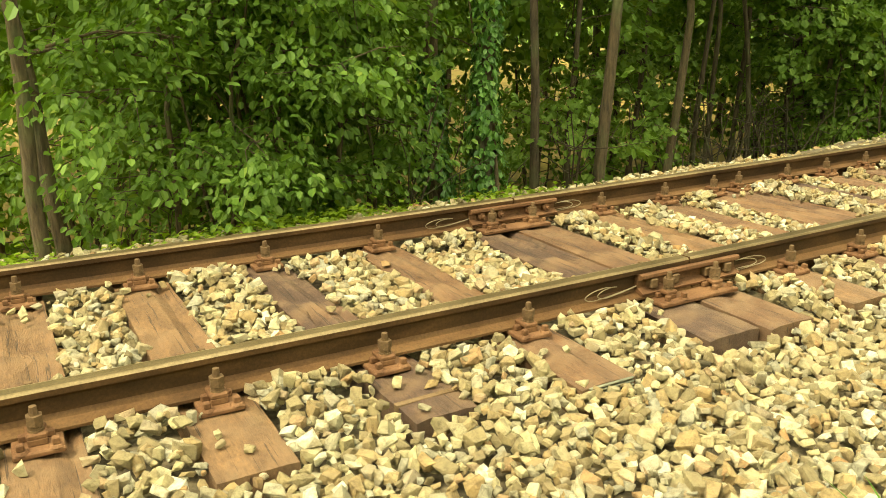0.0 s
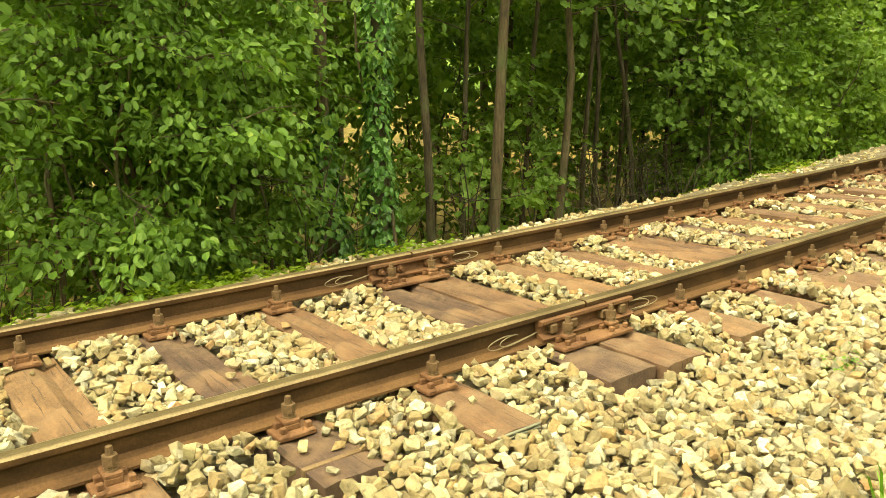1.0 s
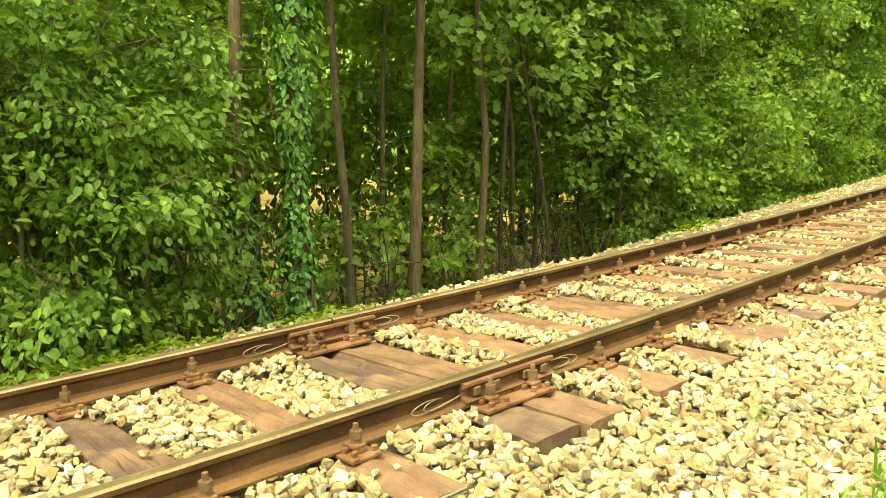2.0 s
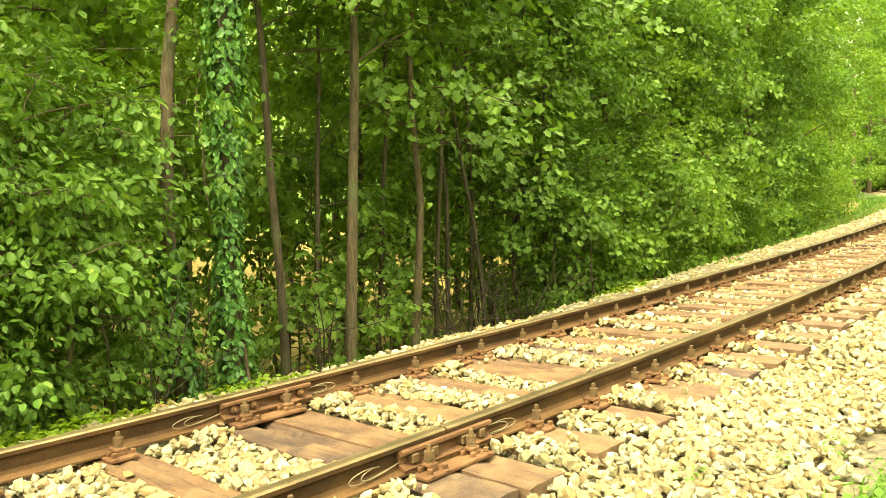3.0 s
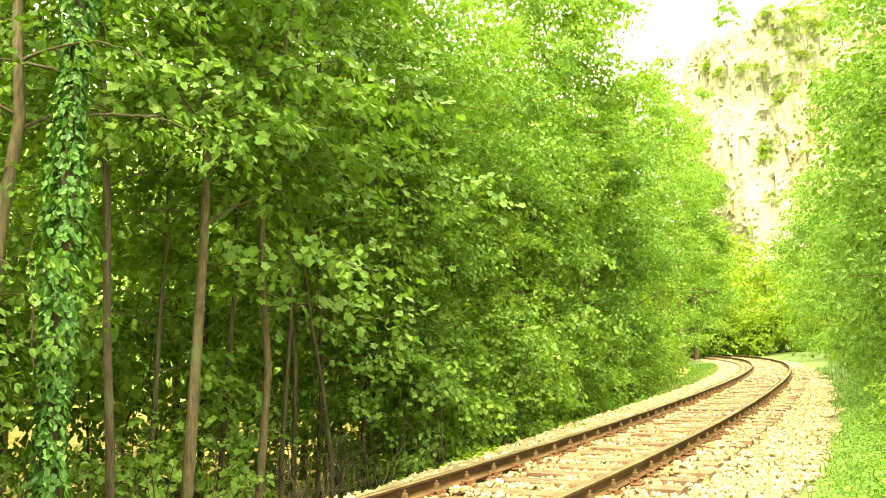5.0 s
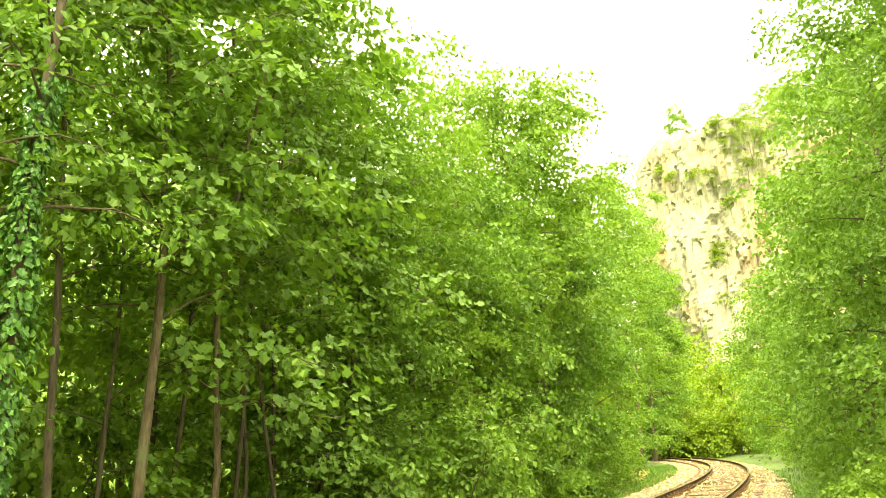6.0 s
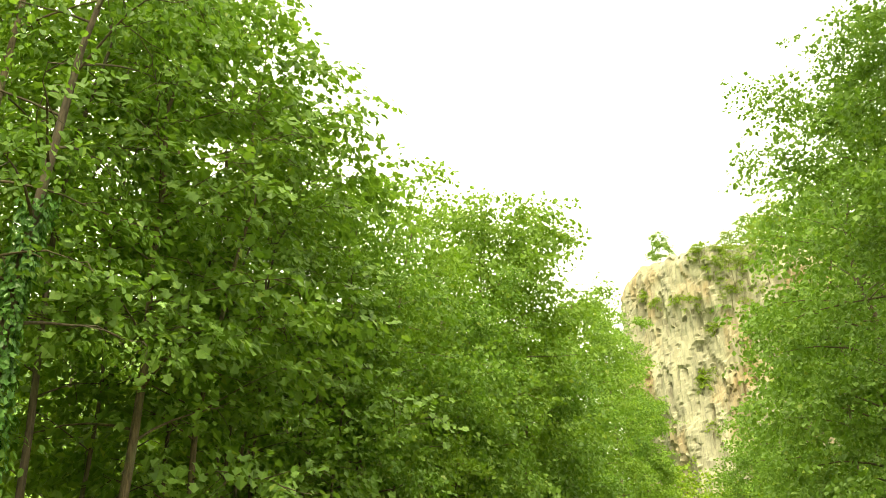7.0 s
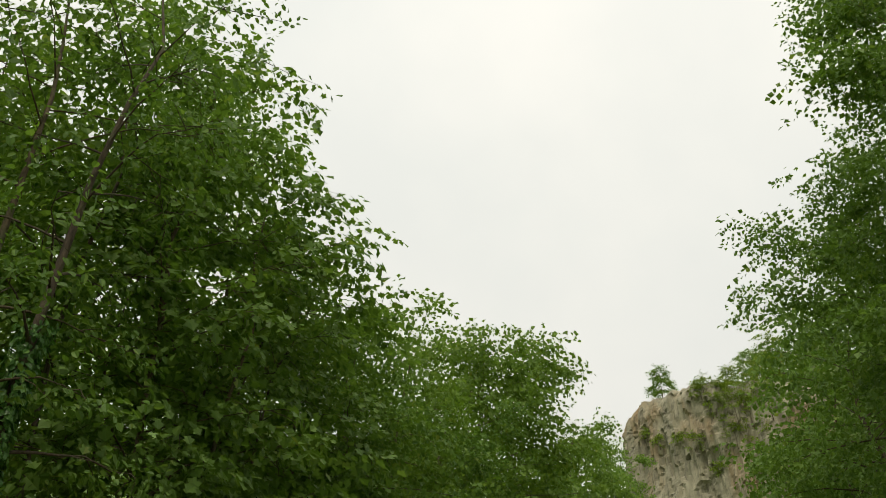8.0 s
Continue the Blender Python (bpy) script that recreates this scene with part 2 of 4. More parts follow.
def prism(bm, sides, r, z0, z1, x=0.0, y=0.0, r2=None):
    bmesh.ops.create_cone(bm, cap_ends=True, segments=sides, radius1=r, radius2=r if r2 is None else r2, depth=z1 - z0,
                          matrix=Matrix.Translation((x, y, (z0 + z1) / 2)))


class Tubes:
    """Many tapered tubes in one mesh."""

    def __init__(self):
        self.v, self.f, self.n = [], [], 0

    def add(self, pts, radii, sides=6):
        pts = np.asarray(pts, float)
        tang = np.gradient(pts, axis=0)
        tang /= np.linalg.norm(tang, axis=1)[:, None] + 1e-9
        ref = np.array([1.0, 0.0, 0.0]) if abs(tang[0][0]) < 0.8 else np.array([0.0, 1.0, 0.0])
        a = np.cross(tang, ref)
        a /= np.linalg.norm(a, axis=1)[:, None]
        b = np.cross(tang, a)
        ang = np.arange(sides) * 2 * np.pi / sides
        ring = pts[:, None] + np.asarray(radii)[:, None, None] * (np.cos(ang)[None, :, None] * a[:, None] + np.sin(ang)[None, :, None] * b[:, None])
        self.v.append(ring.reshape(-1, 3))
        i, j = np.meshgrid(np.arange(len(pts) - 1), np.arange(sides), indexing="ij")
        q = np.stack([i * sides + j, i * sides + (j + 1) % sides, (i + 1) * sides + (j + 1) % sides, (i + 1) * sides + j], -1).reshape(-1, 4)
        self.f.append(q + self.n)
        self.n += len(pts) * sides

    def mesh(self, name, mat, parent=None, label=""):
        return tri_mesh(name, np.concatenate(self.v), np.concatenate(self.f), mat, parent, label, smooth=True)


# ---------------------------------------------------------------- the line of the track
BEND = (0.008332, -0.000201, 0.000292)
_S = np.arange(-12.0, 130.0, 0.1)
_TH = BEND[0] * np.minimum(_S, 75) + BEND[1] * np.clip(_S - 6, 0, 69) ** 2 + BEND[2] * np.clip(_S - 20, 0, 55) ** 2 + 0.014 * np.maximum(_S - 75, 0)
_X, _Y = np.cumsum(np.cos(_TH)) * 0.1, np.cumsum(np.sin(_TH)) * 0.1
_X, _Y = _X - np.interp(0, _S, _X), _Y - np.interp(0, _S, _Y) + 2.814
GAUGE = 1.502


def track(s, o):
    """The place at a distance s along the near rail and o to its far side."""
    th = np.interp(s, _S, _TH)
    return np.interp(s, _S, _X) - np.sin(th) * o, np.interp(s, _S, _Y) + np.cos(th) * o


def heading(s):
    return float(np.interp(s, _S, _TH))


def ground_z(s, o):
    """Ground under the stones: a flat bed, a bank falling to the wood, a low rise on the other side."""
    s, o = np.asarray(s, float), np.asarray(o, float)
    edge = 2.55 + 0.5 * np.clip((s - 5) / 10, 0, 1)
    fall = np.clip((o - edge) / (2.1 + 1.1 * np.clip((s - 8) / 6, 0, 1)), 0, 1)
    deep = -1.75 + 1.2 * np.clip((s - 12) / 18, 0, 1)
    z = -0.115 + (deep + 0.115) * (1 - (1 - fall) ** 1.7)
    rise = np.maximum(-1.7 - o, 0)
    z = z + 0.06 * np.clip((-1.6 - o) / 0.3, 0, 1) + 0.10 * np.minimum(rise, 3) + 0.35 * np.maximum(rise - 6.0, 0) * np.clip((14 - s) / 20 + 0.7, 0.3, 1)
    # an unseen hillside, added behind the line to block low sky light
    return z + 0.95 * np.maximum(rise - 3.0, 0) * np.clip((7 - s) / 8, 0, 1)


# ground: one sheet out to the hills
def build_ground():
    ss = np.concatenate([np.arange(-12, 34, 0.35), np.arange(34, 125, 1.5)])
    oo = np.concatenate([[-400, -200, -90, -45, -25, -16, -11, -8, -6], np.arange(-5, 8.01, 0.22), [9, 11, 14, 18, 25, 40, 70, 120, 220, 400]])
    rng = np.random.RandomState(3)
    sg, og = np.meshgrid(ss, oo, indexing="ij")
    ocl = np.clip(og, -16, 9)
    x, y = track(sg, ocl)
    th = np.interp(sg, _S, _TH)
    x, y = x - np.sin(th) * (og - ocl) * 0.05, y + (og - ocl)
    z = ground_z(sg, np.clip(og, -16, 400)) + rng.normal(0, 0.012, sg.shape)
    v = np.stack([x, y, z], -1).reshape(-1, 3)
    n = len(oo)
    i, j = np.meshgrid(np.arange(len(ss) - 1), np.arange(n - 1), indexing="ij")
    q = np.stack([i * n + j, (i + 1) * n + j, (i + 1) * n + j + 1, i * n + j + 1], -1).reshape(-1, 4)
    oc = (og[:-1, :-1] + og[1:, 1:]).ravel() / 2
    sc = (sg[:-1, :-1] + sg[1:, 1:]).ravel() / 2
    slots = np.where((oc > -1.75 + 0.42 * np.clip(sc / 20, 0, 1.8)) & (oc < 2.75 + 0.45 * np.clip((sc - 5) / 10, 0, 1)), 0, np.where(oc < np.where(sc > 9, 4.4, 2.75), 1, 2))
    ob = tri_mesh("ground", v, q, [M_BED_SHADE, M_SOIL, M_FLOOR], smooth=True, slots=slots)
    tagged(ob, "ballast bed darkened as shade between stones, grassy bank and straw-yellow woodland floor", "ground", kind="structure")
    far = bmesh.new()
    bmesh.ops.create_circle(far, cap_ends=True, segments=48, radius=2500)
    ob = part("ground", far, M_SOIL, None)
    ob.location = (0, 0, -2.4)
    tagged(ob, "green valley floor reaching to the horizon", "ground", kind="structure")


M_FLOOR = plain_noise_material("straw_woodland_floor", [(0.3, (0.14, 0.095, 0.02)), (0.5, (0.27, 0.185, 0.042)), (0.7, (0.37, 0.27, 0.08))], 2.5)
build_ground()

# ---------------------------------------------------------------- rails
PROFILE = [(-0.0625, 0.0), (0.0625, 0.0), (0.0625, 0.011), (0.02, 0.027), (0.0075, 0.045), (0.0075, 0.100), (0.014, 0.112), (0.0345, 0.119),
           (0.0355, 0.140), (0.030, 0.148), (0.022, 0.1495), (-0.022, 0.1495), (-0.030, 0.148), (-0.0355, 0.140), (-0.0345, 0.119), (-0.014, 0.112), (-0.0075, 0.100), (-0.0075, 0.045), (-0.02, 0.027), (-0.0625, 0.011)]
RAIL_Z = 0.022
JOINT = 2.92


def rail(s0, s1, o, label):
    ss = np.unique(np.concatenate([[s0, s1], np.arange(math.ceil(s0 / 0.4) * 0.4, s1, 0.4)]))
    n, pr = len(PROFILE), np.array(PROFILE)
    v = np.zeros((len(ss), n, 3))
    for k, (w, h) in enumerate(pr):
        v[:, k, 0], v[:, k, 1] = track(ss, o + w)
        v[:, k, 2] = RAIL_Z + h
    i, j = np.meshgrid(np.arange(len(ss) - 1), np.arange(n), indexing="ij")
    q = np.stack([i * n + j, (i + 1) * n + j, (i + 1) * n + (j + 1) % n, i * n + (j + 1) % n], -1).reshape(-1, 4)
    slots = np.where(np.isin(j.ravel(), (8, 9, 11, 12)), 1, np.where(j.ravel() == 10, 3, np.where(np.isin(j.ravel(), (1, 2, 3, 17, 18, 19)), 2, 0)))
    bm = bmesh.new()
    vs = [bm.verts.new(p) for p in v.reshape(-1, 3)]
    for f, m in zip(q, slots):
        bm.faces.new([vs[a] for a in f]).material_index = int(m)
    bm.faces.new([vs[a] for a in range(n)])
    bm.faces.new([vs[a] for a in range(len(vs) - 1, len(vs) - n - 1, -1)])
    bmesh.ops.recalc_face_normals(bm, faces=bm.faces)
    ob = part("rail", bm, [M_RUST, M_RUN, M_FOOT, M_TREAD], None)
    return tagged(ob, label, "rail", group="rails of the track")


for off in (0.0, GAUGE):
    rail(-11, JOINT - 0.006, off, "rusty brown flat-bottomed rail with a worn pale top")
    rail(JOINT + 0.006, 128, off, "rusty brown rail curving away, with a worn pale top")

# ---------------------------------------------------------------- sleepers
STATIONS = [-1.75, -1.2, -0.6, 0.0, 0.58, 1.23, 1.91, 2.70, 3.01, 3.60, 4.20, 4.72, 4.99, 5.56, 6.07, 6.60, 7.20, 7.83, 8.41, 8.96]
while STATIONS[-1] < 100:
    STATIONS.append(STATIONS[-1] + 0.58)
STATIONS += [-2.35, -2.95, -3.5, -4.1, -4.7, -5.3, -5.9, -6.5, -7.1, -7.7, -8.3, -8.9, -9.5, -10.1]
rng = np.random.RandomState(11)


def sleeper_mesh(seed, w, cracks):
    r = np.random.RandomState(seed)
    nx, ny = 6, 20
    xs, ys = np.linspace(-w / 2, w / 2, nx), np.linspace(-1.32, 1.32, ny)
    bm = bmesh.new()
    top = [[bm.verts.new((x + r.normal(0, 0.0015), y, r.normal(0, 0.002) - (0.006 if i in (0, nx - 1) else 0) - (0.004 if j in (0, ny - 1) else 0))) for j, y in enumerate(ys)] for i, x in enumerate(xs)]
    for c in range(cracks):
        i, a = r.randint(1, nx - 1), r.randint(0, ny - 8)
        for j in range(a, min(ny, a + r.randint(6, 14))):
            top[i][j].co.z -= 0.016
            top[i][j].co.x += r.normal(0, 0.006)
    for i in range(nx - 1):
        for j in range(ny - 1):
            bm.faces.new((top[i][j], top[i + 1][j], top[i + 1][j + 1], top[i][j + 1]))
    edge = [top[i][0] for i in range(nx)] + [top[nx - 1][j] for j in range(1, ny)] + [top[i][ny - 1] for i in range(nx - 2, -1, -1)] + [top[0][j] for j in range(ny - 2, 0, -1)]
    low = [bm.verts.new((p.co.x, p.co.y, -0.15)) for p in edge]
    for k in range(len(edge)):
        m = (k + 1) % len(edge)
        bm.faces.new((edge[k], low[k], low[m], edge[m]))
    bm.faces.new(low)
    bmesh.ops.recalc_face_normals(bm, faces=bm.faces)
    me = bpy.data.meshes.new("sleeper")
    bm.to_mesh(me)
    bm.free()
    return me


SLEEPER_SHAPES = 5
SLEEPERS = {}
for tone, mat in (("dark", M_WOOD_DARK), ("brown", M_WOOD_BROWN), ("tan", M_WOOD_TAN)):
    for k in range(SLEEPER_SHAPES):
        SLEEPERS[tone, k] = sleeper_mesh(40 + k, 0.25 + 0.012 * (k % 3), 3 + k % 4)
        SLEEPERS[tone, k].materials.append(mat)
SLEEPER_WORDS = {"dark": "dark tarred wooden sleeper with cracks, set in pale ballast", "brown": "brown weathered wooden sleeper with split grain in ballast", "tan": "orange-brown weathered wooden sleeper set in pale ballast"}
TONES = {-1.2: "brown", -0.6: "brown", 0.0: "tan", 0.58: "tan", 1.23: "dark", 1.91: "brown", 2.70: "dark", 3.01: "brown", 3.60: "tan", 4.20: "brown"}
for k, s in enumerate(STATIONS):
    tone = TONES[s] if s in TONES else ("brown", "dark", "brown", "tan")[int(rng.randint(4))]
    ob = new("sleeper", SLEEPERS[tone, k % SLEEPER_SHAPES])
    x, y = track(s, GAUGE / 2 + rng.normal(0, 0.02))
    ob.matrix_world = Matrix.Translation((x, y, rng.normal(0, 0.003))) @ Matrix.Rotation(heading(s) + rng.normal(0, 0.012) * (s not in (2.70, 3.01)), 4, "Z") @ Matrix.Diagonal((1.12 if s in (2.70, 3.01) else 1.0, 1, 1, 1))
    tagged(ob, SLEEPER_WORDS[tone], "railway sleeper", group="sleepers of the track")
    if s == 1.23:
        bm = bmesh.new()
        box(bm, (-0.134, -1.19, -0.10), (0.134, -1.165, 0.0045), 0.002)
        part("strap", bm, M_BOLT, ob, "pale iron hoop round the sleeper's end")
    if s == 1.91:
        bm = bmesh.new()
        for row in range(7):
            box(bm, (-0.10, -1.331, -0.012 - 0.014 * row), (0.115, -1.319, -0.004 - 0.014 * row), 0.002)
        part("end_plate", bm, M_ZINC, ob, "grey-green ribbed anti-split plate")


# ---------------------------------------------------------------- rail fastenings
def fastening(long=False):
    """A ribbed plate with a clip, a clip bolt and two screws on each side of the rail; the rail runs along x."""
    base = empty("rail_fastening", 0, 0, 0)
    half, inner = (0.25, 0.073) if long else (0.078, 0.04)
    bm = bmesh.new()
    box(bm, (-half, -0.172, 0.002), (half, 0.172, 0.021), 0.004)
    part("base_plate", bm, M_PLATE, base)
    for side in (-1, 1):
        for cx in ((-0.155, 0.155) if long else (0.0,)):
            bm = bmesh.new()
            box(bm, (cx - 0.055, side * 0.073 - 0.012, 0.021), (cx + 0.055, side * 0.073 + 0.012, 0.046), 0.004)
            part("rib", bm, M_PLATE, base)
            bm = bmesh.new()
            box(bm, (cx - 0.033, min(side * inner, side * 0.128), 0.040), (cx + 0.033, max(side * inner, side * 0.128), 0.064), 0.007)
            box(bm, (cx - 0.030, min(side * 0.108, side * 0.128), 0.021), (cx + 0.030, max(side * 0.108, side * 0.128), 0.044), 0.003)
            part("clip", bm, M_PLATE, base)
            bm = bmesh.new()
            prism(bm, 10, 0.026, 0.064, 0.071, cx, side * 0.098)
            prism(bm, 10, 0.024, 0.073, 0.080, cx, side * 0.098)
            prism(bm, 10, 0.026, 0.082, 0.089, cx, side * 0.098)
            part("spring_washer", bm, M_BOLT, base)
            bm = bmesh.new()
            prism(bm, 6, 0.0275, 0.089, 0.118, cx, side * 0.098)
            part("nut", bm, M_BOLT, base)
            bm = bmesh.new()
            prism(bm, 8, 0.0145, 0.118, 0.148, cx, side * 0.098, 0.012)
            part("clip_bolt", bm, M_BOLT, base)
            for dx in (-0.052, 0.052):
                bm = bmesh.new()
                prism(bm, 10, 0.026, 0.021, 0.029, cx + dx, side * 0.150, 0.020)
                box(bm, (cx + dx - 0.012, side * 0.150 - 0.012, 0.029), (cx + dx + 0.012, side * 0.150 + 0.012, 0.052), 0.003)
                part("screw", bm, M_PLATE, base)
    return tagged(base, "rusty ribbed plate with bolted clips holding the rail", "rail fastening", group="rail fastenings")


plain_fastening, joint_fastening = fastening(), fastening(True)
for ob, s, o in ((plain_fastening, 1.91, 0.0), (joint_fastening, 2.88, 0.0)):
    x, y = track(s, o)
    ob.matrix_world = Matrix.Translation((x, y, 0)) @ Matrix.Rotation(heading(s), 4, "Z")
for s in STATIONS:
    for o in (0.0, GAUGE):
        if 2.6 < s < 3.1 or (s == 1.91 and o == 0.0) or s > 26:
            continue
        x, y = track(s + rng.normal(0, 0.008), o)
        copy_thing(plain_fastening, Matrix.Translation((x, y, 0)) @ Matrix.Rotation(heading(s) + rng.normal(0, 0.02), 4, "Z"))
x, y = track(2.87, GAUGE)
copy_thing(joint_fastening, Matrix.Translation((x, y, 0)) @ Matrix.Rotation(heading(2.87), 4, "Z"))


# ---------------------------------------------------------------- joint bars and bond wires
def joint_bar(o, round_nuts):
    base = empty("joint_bar", 0, 0, 0)
    for side in (-1, 1):
        bm = bmesh.new()
        sec = [(0.009, 0.028), (0.066, 0.016), (0.070, 0.028), (0.030, 0.048), (0.026, 0.083), (0.056, 0.094), (0.060, 0.100), (0.058, 0.114), (0.050, 0.118), (0.036, 0.1175), (0.009, 0.111)]
        a = [bm.verts.new((-0.33, side * p, h + RAIL_Z)) for p, h in sec]
        b = [bm.verts.new((0.33, side * p, h + RAIL_Z)) for p, h in sec]
        for k in range(len(sec)):
            m = (k + 1) % len(sec)
            bm.faces.new((a[k], a[m], b[m], b[k]))
        bm.faces.new(a[::-1])
        bm.faces.new(b)
        bmesh.ops.recalc_face_normals(bm, faces=bm.faces)
        bar = part("splice_bar", bm, M_RUST if side > 0 else M_PLATE, base)
        for cx in (-0.25, -0.11, 0.11, 0.25):
            bm = bmesh.new()
            if round_nuts:
                bmesh.ops.create_cone(bm, cap_ends=True, segments=12, radius1=0.027, radius2=0.024, depth=0.030, matrix=Matrix.Translation((cx, side * 0.046, 0.088)) @ Matrix.Rotation(radians(90), 4, "X"))
                bmesh.ops.create_cone(bm, cap_ends=True, segments=10, radius1=0.013, radius2=0.012, depth=0.026, matrix=Matrix.Translation((cx, side * 0.072, 0.088)) @ Matrix.Rotation(radians(90), 4, "X"))
            else:
                box(bm, (cx - 0.022, min(side * 0.022, side * 0.066), 0.066), (cx + 0.022, max(side * 0.022, side * 0.066), 0.112), 0.005)
            part("bolt_head", bm, M_PLATE if round_nuts else M_BOLT, bar)
    x, y = track(JOINT, o)
    base.matrix_world = Matrix.Translation((x, y, 0)) @ Matrix.Rotation(heading(JOINT), 4, "Z")
    return tagged(base, "rusty bolted joint bar bridging two rail ends", "joint bar", group="rail joint bars")


joint_bar(0.0, False)
joint_bar(GAUGE, True)


def bond_wire(o, s0, s1, flip):
    """A loop of thin wire standing out from the web beside a joint."""
    r = np.random.RandomState(int(abs(s0) * 100) + 5)
    t = Tubes()
    u = np.linspace(0, 1, 34)
    for k in range(2):
        turn = radians(40) + u * radians(265 + 30 * k)
        wide, tall = abs(s1 - s0) * (0.36 - 0.08 * k), 0.026 - 0.005 * k
        mid = (s0 + s1) / 2 + 0.05 * k * np.sign(s0 - s1)
        s = mid + np.sign(s0 - s1) * (np.cos(turn) * wide + np.maximum(u - 0.8, 0) * 0.9)
        z = RAIL_Z + 0.060 + np.sin(turn) * tall + np.maximum(u - 0.8, 0) * 0.10 * flip
        side = -0.020 - 0.030 * np.sin(u * np.pi)
        x, y = track(s, o + side)
        t.add(np.stack([x, y, z], 1), np.full(len(u), 0.0026), 5)
    tagged(t.mesh("bond_wire", M_WIRE), "thin looped bond wire beside the rail joint", "wire", group="bond wires")


for o in (0.0, GAUGE):
    bond_wire(o, 2.50, 2.22, 1)
    bond_wire(o, 3.25, 3.50, -1)


# ---------------------------------------------------------------- ballast stones
def stone_shapes(count, points, seed):
    """Broken blocks: a skewed box with its corners knocked about and a few more points pushed out of its faces."""
    out, r = [], np.random.RandomState(seed)
    corners = np.array([(a, b, c) for a in (-1, 1) for b in (-1, 1) for c in (-1, 1)], float) * 0.62
    for k in range(count):
        bm = bmesh.new()
        p = corners * r.uniform(0.8, 1.1, (8, 1)) + r.uniform(-0.26, 0.26, (8, 3))
        if points > 8:
            q = r.normal(size=(points - 8, 3))
            q /= np.linalg.norm(q, axis=1)[:, None]
            p = np.concatenate([p, q * r.uniform(0.8, 1.02, (points - 8, 1))])
        p *= np.array([1.1, r.uniform(0.64, 0.97), r.uniform(0.48, 0.80)])
        p[:, 2] *= 1.0 + r.uniform(-0.3, 0.3) * p[:, 0]
        p[:, 0] += r.uniform(-0.3, 0.3) * p[:, 1]
        for w in p:
            bm.verts.new(w)
        res = bmesh.ops.convex_hull(bm, input=bm.verts)
        bmesh.ops.delete(bm, geom=[g for g in res["geom_interior"] if isinstance(g, bmesh.types.BMVert)], context="VERTS")
        bmesh.ops.triangulate(bm, faces=bm.faces)
        bm.verts.index_update()
        out.append((np.array([v.co[:] for v in bm.verts]), np.array([[v.index for v in f.verts] for f in bm.faces])))
        bm.free()
    return out


def lying(r, n):
    """Turns of broken stones: most lie near their flat side, some stand on edge."""
    a, b, c = r.uniform(0, 6.28, n), r.normal(0, 0.42, n), r.normal(0, 0.42, n)
    loose = r.rand(n) < 0.22
    b, c = np.where(loose, r.uniform(-1.6, 1.6, n), b), np.where(loose, r.uniform(-1.6, 1.6, n), c)
    ca, sa, cb, sb, cc, sc = np.cos(a), np.sin(a), np.cos(b), np.sin(b), np.cos(c), np.sin(c)
    return np.stack([ca * cb, ca * sb * sc - sa * cc, ca * sb * cc + sa * sc, sa * cb, sa * sb * sc + ca * cc, sa * sb * cc - ca * sc, -sb, cb * sc, cb * cc], -1).reshape(n, 3, 3)


def scatter(shapes, place, rot, size, r):
    """Copies of the shapes joined into one set of vertices and faces."""
    vs, fs, base = [], [], 0
    pick = r.randint(0, len(shapes), len(place))
    for k, (sv, sf) in enumerate(shapes):
        m = pick == k
        n = int(m.sum())
        if not n:
            continue
        v = np.einsum("nij,vj->nvi", rot[m], sv) * size[m][:, None, None] + place[m][:, None, :]
        f = sf[None] + (np.arange(n) * len(sv))[:, None, None] + base
        vs.append(v.reshape(-1, 3))
        fs.append(f.reshape(-1, sf.shape[1]))
        base += n * len(sv)
    return np.concatenate(vs), np.concatenate(fs)


def stone_places(s0, s1, gap, r, o0=-1.9, o1=3.3, clear=0.136):
    s, o = np.meshgrid(np.arange(s0, s1, gap), np.arange(o0, o1, gap), indexing="ij")
    s, o = s.ravel() + r.uniform(-0.5, 0.5, s.size) * gap, o.ravel() + r.uniform(-0.5, 0.5, o.size) * gap
    left = -1.72 + 0.42 * np.clip(s / 20, 0, 1.8) + 0.12 * np.sin(s * 1.7) + r.normal(0, 0.06, s.size)
    right = 2.58 + 0.5 * np.clip((s - 5) / 10, 0, 1) + 0.06 * np.sin(s * 2.3) + r.normal(0, 0.06, s.size)
    keep = (o > left) & (o < right)
    st = np.array(STATIONS)
    near = np.min(np.abs(s[:, None] - st[None]), axis=1)
    keep &= ~((near < clear) & (o > -0.585) & (o < GAUGE + 0.585))
    keep &= ~((np.abs(s - 2.855) < 0.325) & (o > -0.585) & (o < GAUGE + 0.585))
    for c in (0.0, GAUGE):
        keep &= ~(np.abs(o - c) < 0.078)
    return s[keep], o[keep], near[keep]


def stone_heights(s, o, size, r):
    inner = (o > 0.0) & (o < GAUGE)
    z = np.where(inner, -0.012, -0.003) + 0.018 * np.sin(s * 3.1 + o * 4.0)
    z = np.where(o < -0.3, 0.0 - 0.060 * np.clip((-0.38 - o) / 0.4, 0, 1) + 0.016 * np.sin(s * 2.1 + o * 1.7), z)
    z = np.where(o > GAUGE + 0.45, np.minimum(-0.108, ground_z(s, o) + 0.03), z)
    for c in (0.0, GAUGE):
        z = z - 0.012 * (np.abs(o - c) < 0.105) + 0.032 * ((np.abs(o - c) > 0.105) & (np.abs(o - c) < 0.27))
    # further along, the bed has settled below the tops of the sleepers
    z = z - 0.034 * np.clip((s - 5.5) / 2.0, 0, 1) * (o > -0.7)
    return z + r.uniform(-0.026, 0.018, len(s)) + size * 0.15


SHAPES = stone_shapes(48, 11, 5)
